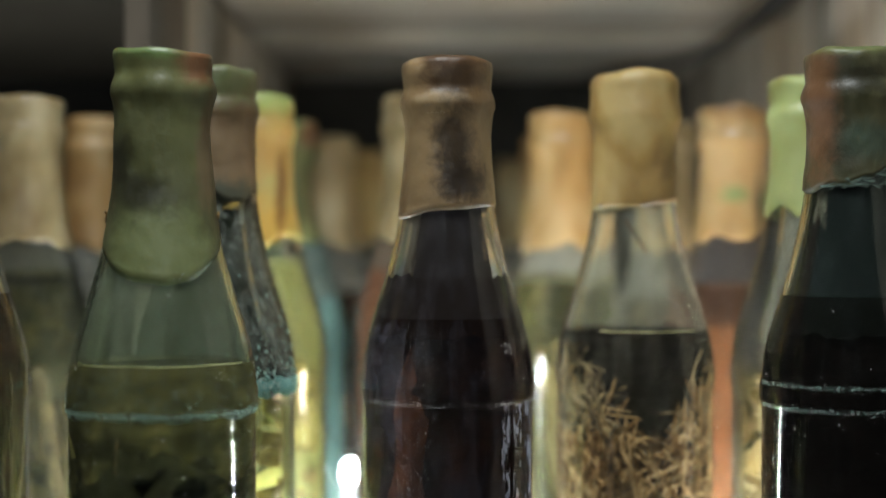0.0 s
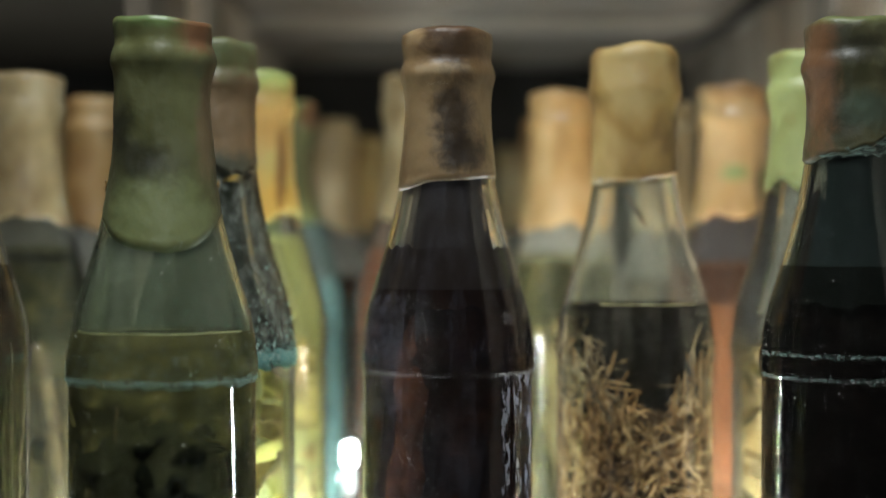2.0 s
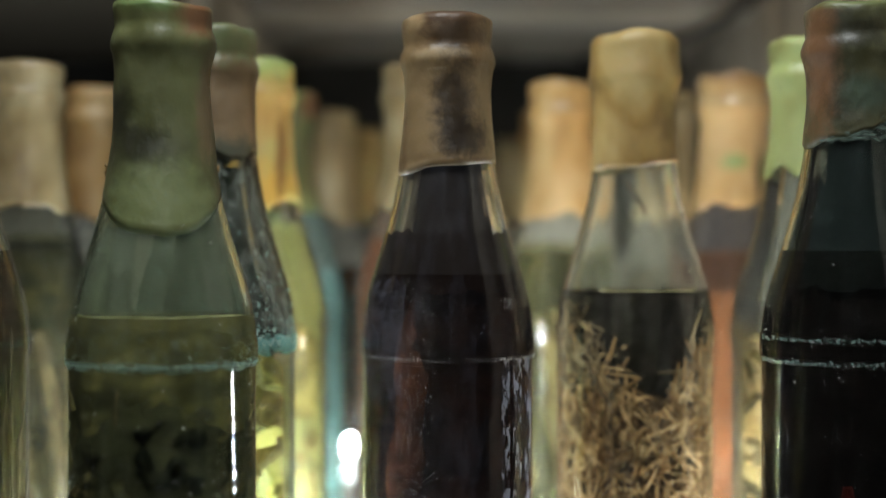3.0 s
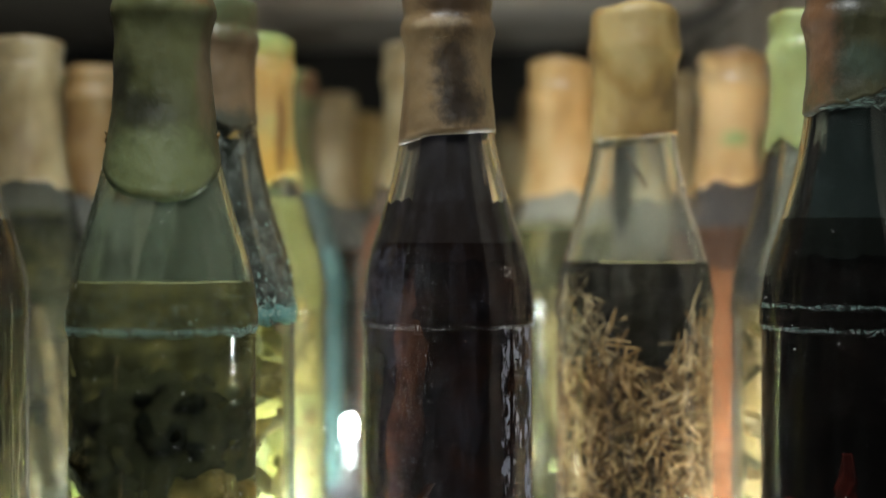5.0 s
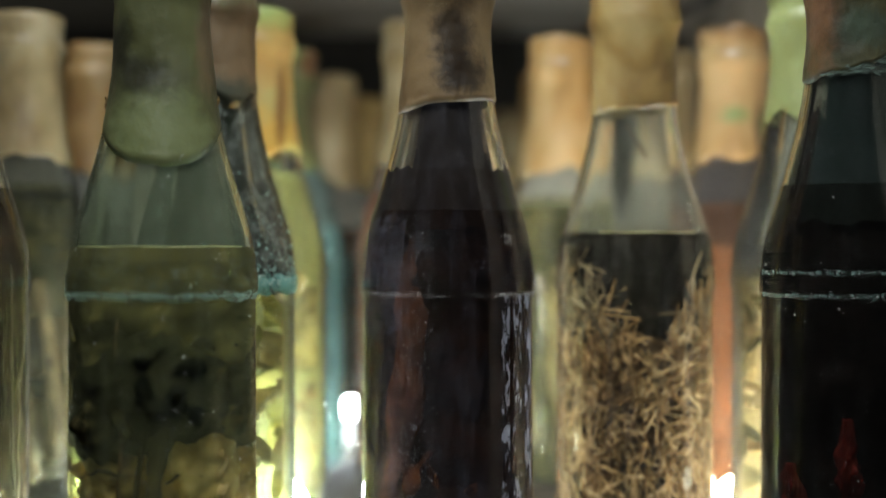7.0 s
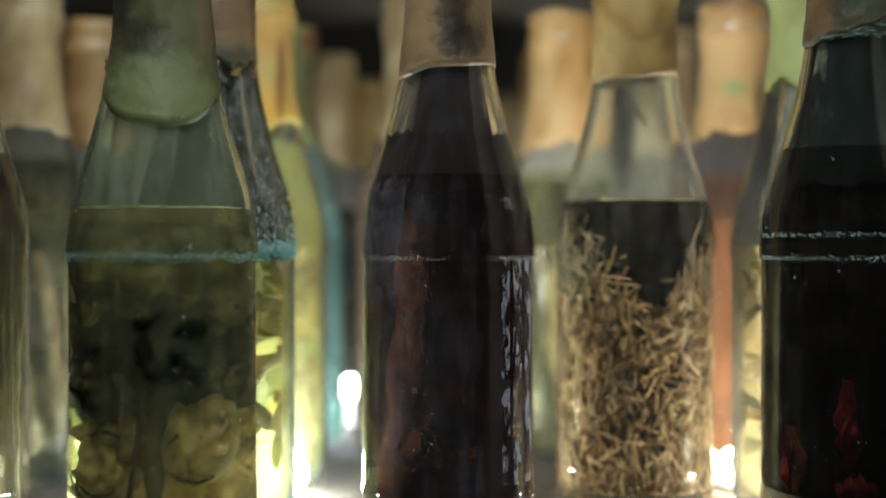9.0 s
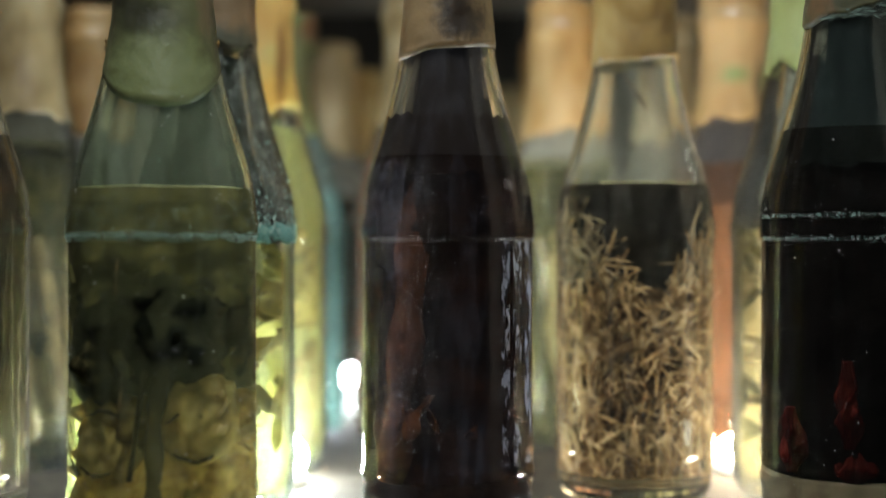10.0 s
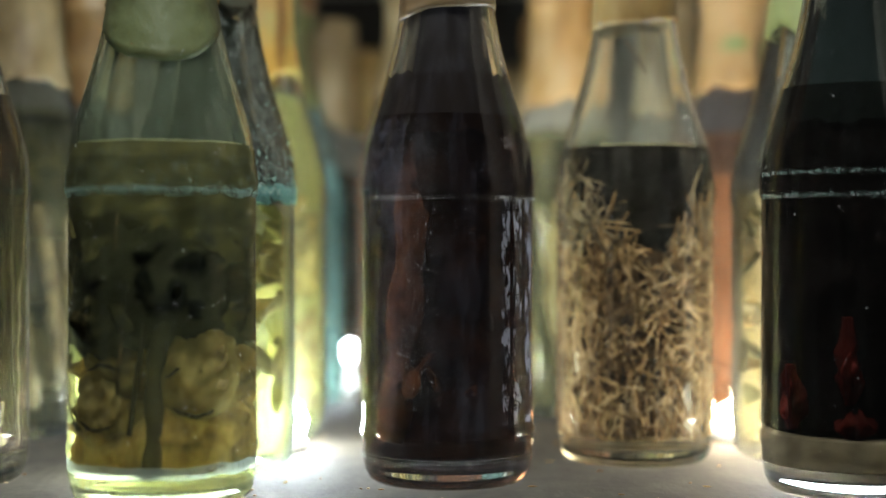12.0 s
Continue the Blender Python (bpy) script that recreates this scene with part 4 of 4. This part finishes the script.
part("wax_film", band("wax_film", 0.190, 0.203, -2.6, 0.3, jitter=0.002, seed=32, off=0.0003), crust("teal_wax_film", (0.20, 0.27, 0.23), 0.5, 260.0, (1, 1, 4.0), 0.7), named(black, "wax_seal"), "crinkled teal film under the seal")
for lx, ly, h0, h1, r, seed in ((-0.0085, -0.0245, 0.034, 0.066, 0.0048, 51), (-0.006, -0.0235, 0.021, 0.034, 0.0068, 16), (-0.0245, -0.0125, 0.024, 0.048, 0.0048, 19), (0.010, -0.0245, 0.050, 0.058, 0.003, 56)):
    fruit = lump("fruit", seed, h0, h1, lambda f: r * (0.35 + 0.65 * math.sin(math.pi * (0.05 + 0.95 * f)) ** 2), 0.0055, 36, 28)
    part("fruit", fruit, RED_FRUIT, black, "soaked red fruit").location = (lx, ly, 0)
part("stalk", roots("stalk", 55, 6, 0.020, 0.040, 0.0018, 1.0), RUST_ROOT, black).location = (0.006, -0.010, 0)
part("sediment", lump("sediment", 13, 0.0105, 0.0215, lambda f: 0.0303 - 0.0006 * f, 0.0022, 64, 14), MUD, black, "grey muddy sediment")
tagged(part("ring_dust", flecks("ring_dust", 52, 620, lambda r: r.choice((0.1097, 0.1180)) + r.gauss(0, 0.00045), size=(0.0001, 0.00024)), FLECK_TEAL, wall), kind="stuff")
tagged(part("ring_crumbs", flecks("ring_crumbs", 54, 420, lambda r: r.choice((0.1094, 0.1094, 0.1180)) + r.gauss(0, 0.0006), size=(0.00008, 0.0002)), FLECK, wall), kind="stuff")
tagged(part("dust", flecks("dust", 53, 480, lambda r: r.uniform(0.02, 0.19)), FLECK, wall), kind="stuff")

edge = bottle("clear glass bottle of dark stalks in brown liquid", -0.198, 0.557, 0, G_CLEAR, W_TAN, L_AMBER, 0.15, 0.178, 0.003, 15)
part("stalk_bundle", roots("stalk_bundle", 61, 150, 0.012, 0.145, 0.0013, 1.05), GREY_STALK, edge)
part("root_mass", lump("root_mass", 14, 0.012, 0.145, lambda f: 0.0255, 0.006), BLACK_ROOT, edge)

# second row
tan = bottle("clear bottle of pale roots, thick tan wax seal", -0.206, 0.70, 0, R_CLEAR, W_TAN, L_MOSS, 0.158, 0.166, 0.003, 16)
part("roots", roots("roots", 71, 16, 0.012, 0.115, 0.006, 1.1), PALE_ROOT, tan)
v, f = [], []
tube_into(v, f, [(0.010 + 0.0022 * k - 0.00013 * k * k, -0.0215 + 0.0005 * k, 0.112 - 0.0095 * k) for k in range(10)], [0.0028 + 0.0022 * abs(math.sin(k * 1.3)) for k in range(10)], 14)
part("pale_root", mesh_of("pale_root", v, f), DARK_STRAW, tan, "thick pale soaked root")
part("leaves", leaves("leaves", 72, 7, 0.05, 0.14, 0.02), DARK_LEAF, tan)
part("leaf_mass", lump("leaf_mass", 17, 0.095, 0.150, lambda f: 0.027 - 0.009 * f, 0.006), OLIVE_BIT, tan)

mossy = bottle("dirty bottle with teal silt ring and lime leaves", -0.0958, 0.59, 0, R_GREEN, W_MOSS, L_LIME, 0.108, 0.186, 0.004, 17)
part("leaves", leaves("leaves", 73, 40, 0.03, 0.10, 0.02, 0.99, 0.3, 0.85), LIME_LEAF, mossy)
part("dark_leaves", leaves("dark_leaves", 84, 16, 0.04, 0.106, 0.020, 0.97, 0.3, 0.75), AMBER_LEAF, mossy)
part("leaf_mass", lump("leaf_mass", 18, 0.110, 0.184, lambda f: 0.0275 - 0.014 * f, 0.003), DARK_LEAF, mossy)
part("grime", band("grime", 0.112, 0.168, jitter=0.003, seed=9), crust("dark_grime", (0.045, 0.05, 0.042), 0.72, 110.0), named(mossy, "glass"), "dark grime inside the shoulder")
part("patina", band("patina", 0.118, 0.186, jitter=0.003, seed=39, off=-0.0022), crust("grey_patina", (0.27, 0.29, 0.26), 0.46, 170.0, (1, 1, 0.8), 0.7), named(mossy, "glass"), "grey patina")
tagged(part("dried_silt", flecks("dried_silt", 85, 1100, lambda r: 0.112 + abs(r.gauss(0, 0.006 if r.random() < 0.6 else 0.022)), size=(0.00015, 0.00045)), FLECK_TEAL, named(mossy, "glass")), kind="stuff")
part("silt_ring", band("silt_ring", 0.1085, 0.1155, off=0.0001, jitter=0.002, seed=10), SILT_TEAL, named(mossy, "glass"), "teal silt ring")

yellow = bottle("bottle of bright yellow green liquid, orange wax seal", -0.0905, 0.69, 0, R_CLEAR, W_YELLOW, L_YELLOW, 0.1635, 0.168, 0.003, 18, lobe=0.0)
part("leaves", leaves("leaves", 74, 26, 0.066, 0.105, 0.020, 0.99, 0.3, 0.9), AMBER_LEAF, yellow)
part("brown_leaves", leaves("brown_leaves", 79, 40, 0.012, 0.070, 0.020, 0.99, 0.4, 0.85), BROWN_ROOT, yellow, "rusty brown soaked leaves")

lime = bottle("bottle with lime green wax seal and pale leaves", 0.161, 0.62, 0, R_CLEAR, W_LIME, L_LEMON, 0.115, 0.186, 0.003, 19)
part("leaves", leaves("leaves", 75, 16, 0.036, 0.10, 0.022, 0.97, 0.4, 0.7), PALE_ROOT, lime)
part("dark_leaves", leaves("dark_leaves", 86, 20, 0.020, 0.106, 0.018, 0.98, 0.4, 0.8), OLIVE_BIT, lime)
part("twigs", roots("twigs", 78, 8, 0.012, 0.14, 0.002, 1.0), BROWN_ROOT, lime)
part("grime", band("grime", 0.114, 0.190, jitter=0.003, seed=11), crust("grey_grime", (0.24, 0.26, 0.22), 0.5, 75.0, (1, 1, 0.7), 0.75, 0.12, 0.14), named(lime, "glass"))

red = bottle("bottle of orange red liquid, orange wax seal", 0.154, 0.75, 0, R_CLEAR, W_STAINED, L_RED, 0.15, 0.172, 0.002, 20)
part("grime", band("grime", 0.128, 0.170, jitter=0.004, seed=33), crust("blue_black_grime", (0.03, 0.03, 0.04), 0.62, 50.0), named(red, "glass"), "dark residue inside the shoulder")
part("root", roots("root", 76, 3, 0.012, 0.03, 0.008, 0.6), BLACK_ROOT, red)

pale = bottle("bottle of pale green liquid, tan wax seal", 0.0658, 0.783, 0, R_CLEAR, W_ORANGE, L_PALE, 0.155, 0.168, 0.002, 21)
part("roots", roots("roots", 77, 8, 0.012, 0.12, 0.004, 0.9), PALE_ROOT, pale)
rust = bottle("bottle of rusty brown liquid, brown wax seal", -0.016, 0.796, 0, R_CLEAR, W_TAN, L_RED, 0.15, 0.165, 0.002, 22, tall=1.045)
part("root_mass", lump("root_mass", 15, 0.012, 0.12, lambda f: 0.018, 0.006), BLACK_ROOT, rust)

for ob, h0, h1, tint in ((tan, 0.155, 0.175, (0.11, 0.105, 0.075)), (pale, 0.150, 0.176, (0.29, 0.28, 0.24)), (rust, 0.148, 0.176, (0.14, 0.10, 0.07)), (red, 0.148, 0.178, (0.13, 0.11, 0.10))):
    part("haze", band("haze", h0, h1, jitter=0.002, seed=57, off=-0.0022), crust("rear_haze", tint, 0.55, 45.0, (1, 1, 0.5), 0.75, 0.35, 0.15), named(ob, "glass"), "milky film inside the shoulder")

# rear rows
rear = [
    ("bottle with orange brown wax seal", -0.200, 0.81, R_CLEAR, W_ORANGE, L_AMBER, 23),
    ("teal tinted bottle of clear liquid", -0.092, 0.835, R_TEAL, W_GREEN, L_TEAL, 24),
    ("bottle of grey liquid, pale wax seal", 0.132, 0.835, R_CLEAR, W_TAN, L_AMBER, 25),
    ("bottle with tan wax seal, dark contents", -0.0765, 0.955, R_CLEAR, W_TAN, L_BROWN, 26),
    ("bottle with tan wax seal, dark contents", -0.064, 1.10, R_CLEAR, W_OCHRE, L_BROWN, 27),
    ("bottle with tan wax seal, yellow contents", -0.050, 1.19, R_CLEAR, W_TAN, L_YELLOW, 28),
    ("bottle with tan wax seal, dark contents", 0.061, 1.20, R_CLEAR, W_TAN, L_BROWN, 29),
    ("bottle with ochre wax seal, dark contents", 0.070, 0.93, R_CLEAR, W_OCHRE, L_AMBER, 30),
]
for label, x, y, gm, wm, lm, seed in rear:
    ob = bottle(label, x, y, 0, gm, wm, lm, 0.14, 0.17, 0.003, seed)
    part("root_mass", lump("root_mass", seed, 0.012, 0.12, lambda f: 0.016, 0.007), DARK_LEAF, ob)
    part("haze", band("haze", 0.138, 0.178, jitter=0.002, seed=seed, off=-0.0022), REAR_HAZE, named(ob, "glass"), "milky film inside the shoulder")

# crumbs of straw and dust lying on the shelf board
rnd = random.Random(90)
v, f = [], []
for _ in range(160):
    x, y = rnd.uniform(-0.24, 0.2), rnd.uniform(0.47, 0.72)
    a, ln, w = rnd.uniform(0, 6.28), rnd.uniform(0.0004, 0.0018) * (2.2 if rnd.random() < 0.08 else 1.0), rnd.uniform(0.0002, 0.0004)
    dx, dy = math.cos(a) * ln, math.sin(a) * ln
    tube_into(v, f, [(x - dx, y - dy, w + 0.0001), (x, y, w * 1.1 + 0.0001), (x + dx, y + dy, w + 0.0001)], [w * 0.6, w, w * 0.5], 5)
crumbs = new("shelf_crumbs", mesh_of("shelf_crumbs", v, f))
crumbs.data.materials.append(STRAW)
tagged(crumbs, "scattered crumbs of straw and dust on the shelf", "crumbs", kind="stuff")

# ---------------------------------------------------------------- small lamps on the shelf, some added out of sight


def led_lamp(x, y, r=0.009, k=1.0, light=LED, stem=0.004):
    root = tagged(new("led_lamp"), "small lit shelf lamp, some of them added out of sight", "lamp", "shelf lamps")
    part("base", lathe("base", [(r * 0.9, 0.0), (r, 0.001), (r, stem), (r * 0.9, stem + 0.001)], 32), PLASTIC, root)
    b = stem + 0.001
    part("bulb", lathe("bulb", [(r * 0.7, b), (r * 0.92, b + 0.002 * k), (r, b + 0.005 * k), (r * 0.9, b + 0.008 * k), (r * 0.6, b + 0.0112 * k), (r * 0.3, b + 0.0127 * k), (0.0005, b + 0.013 * k)], 32), light, root, "glowing white dome")
    root.matrix_world = pose(x, y, 0.0002)
    return root


led_lamp(-0.0740, 0.641, 0.0125, 1.5, LED_BARE)
led_lamp(0.146, 0.676, 0.0160, 1.1, LED_WARM)
led_lamp(-0.0675, 0.878, 0.0065, 0.8)
led_lamp(-0.0600, 0.922, 0.0052, 0.8, stem=0.018)
# added out of sight to brighten the rear row and the left bay
led_lamp(0.100, 1.05, 0.012)
led_lamp(-0.275, 0.93, 0.013)
# added behind the front bottles so that their feet and contents glow
led_lamp(0.160, 0.5815, 0.0112, 0.9, LED_STRONG)
led_lamp(-0.120, 0.5575, 0.0068, 0.9, LED_STRONG)
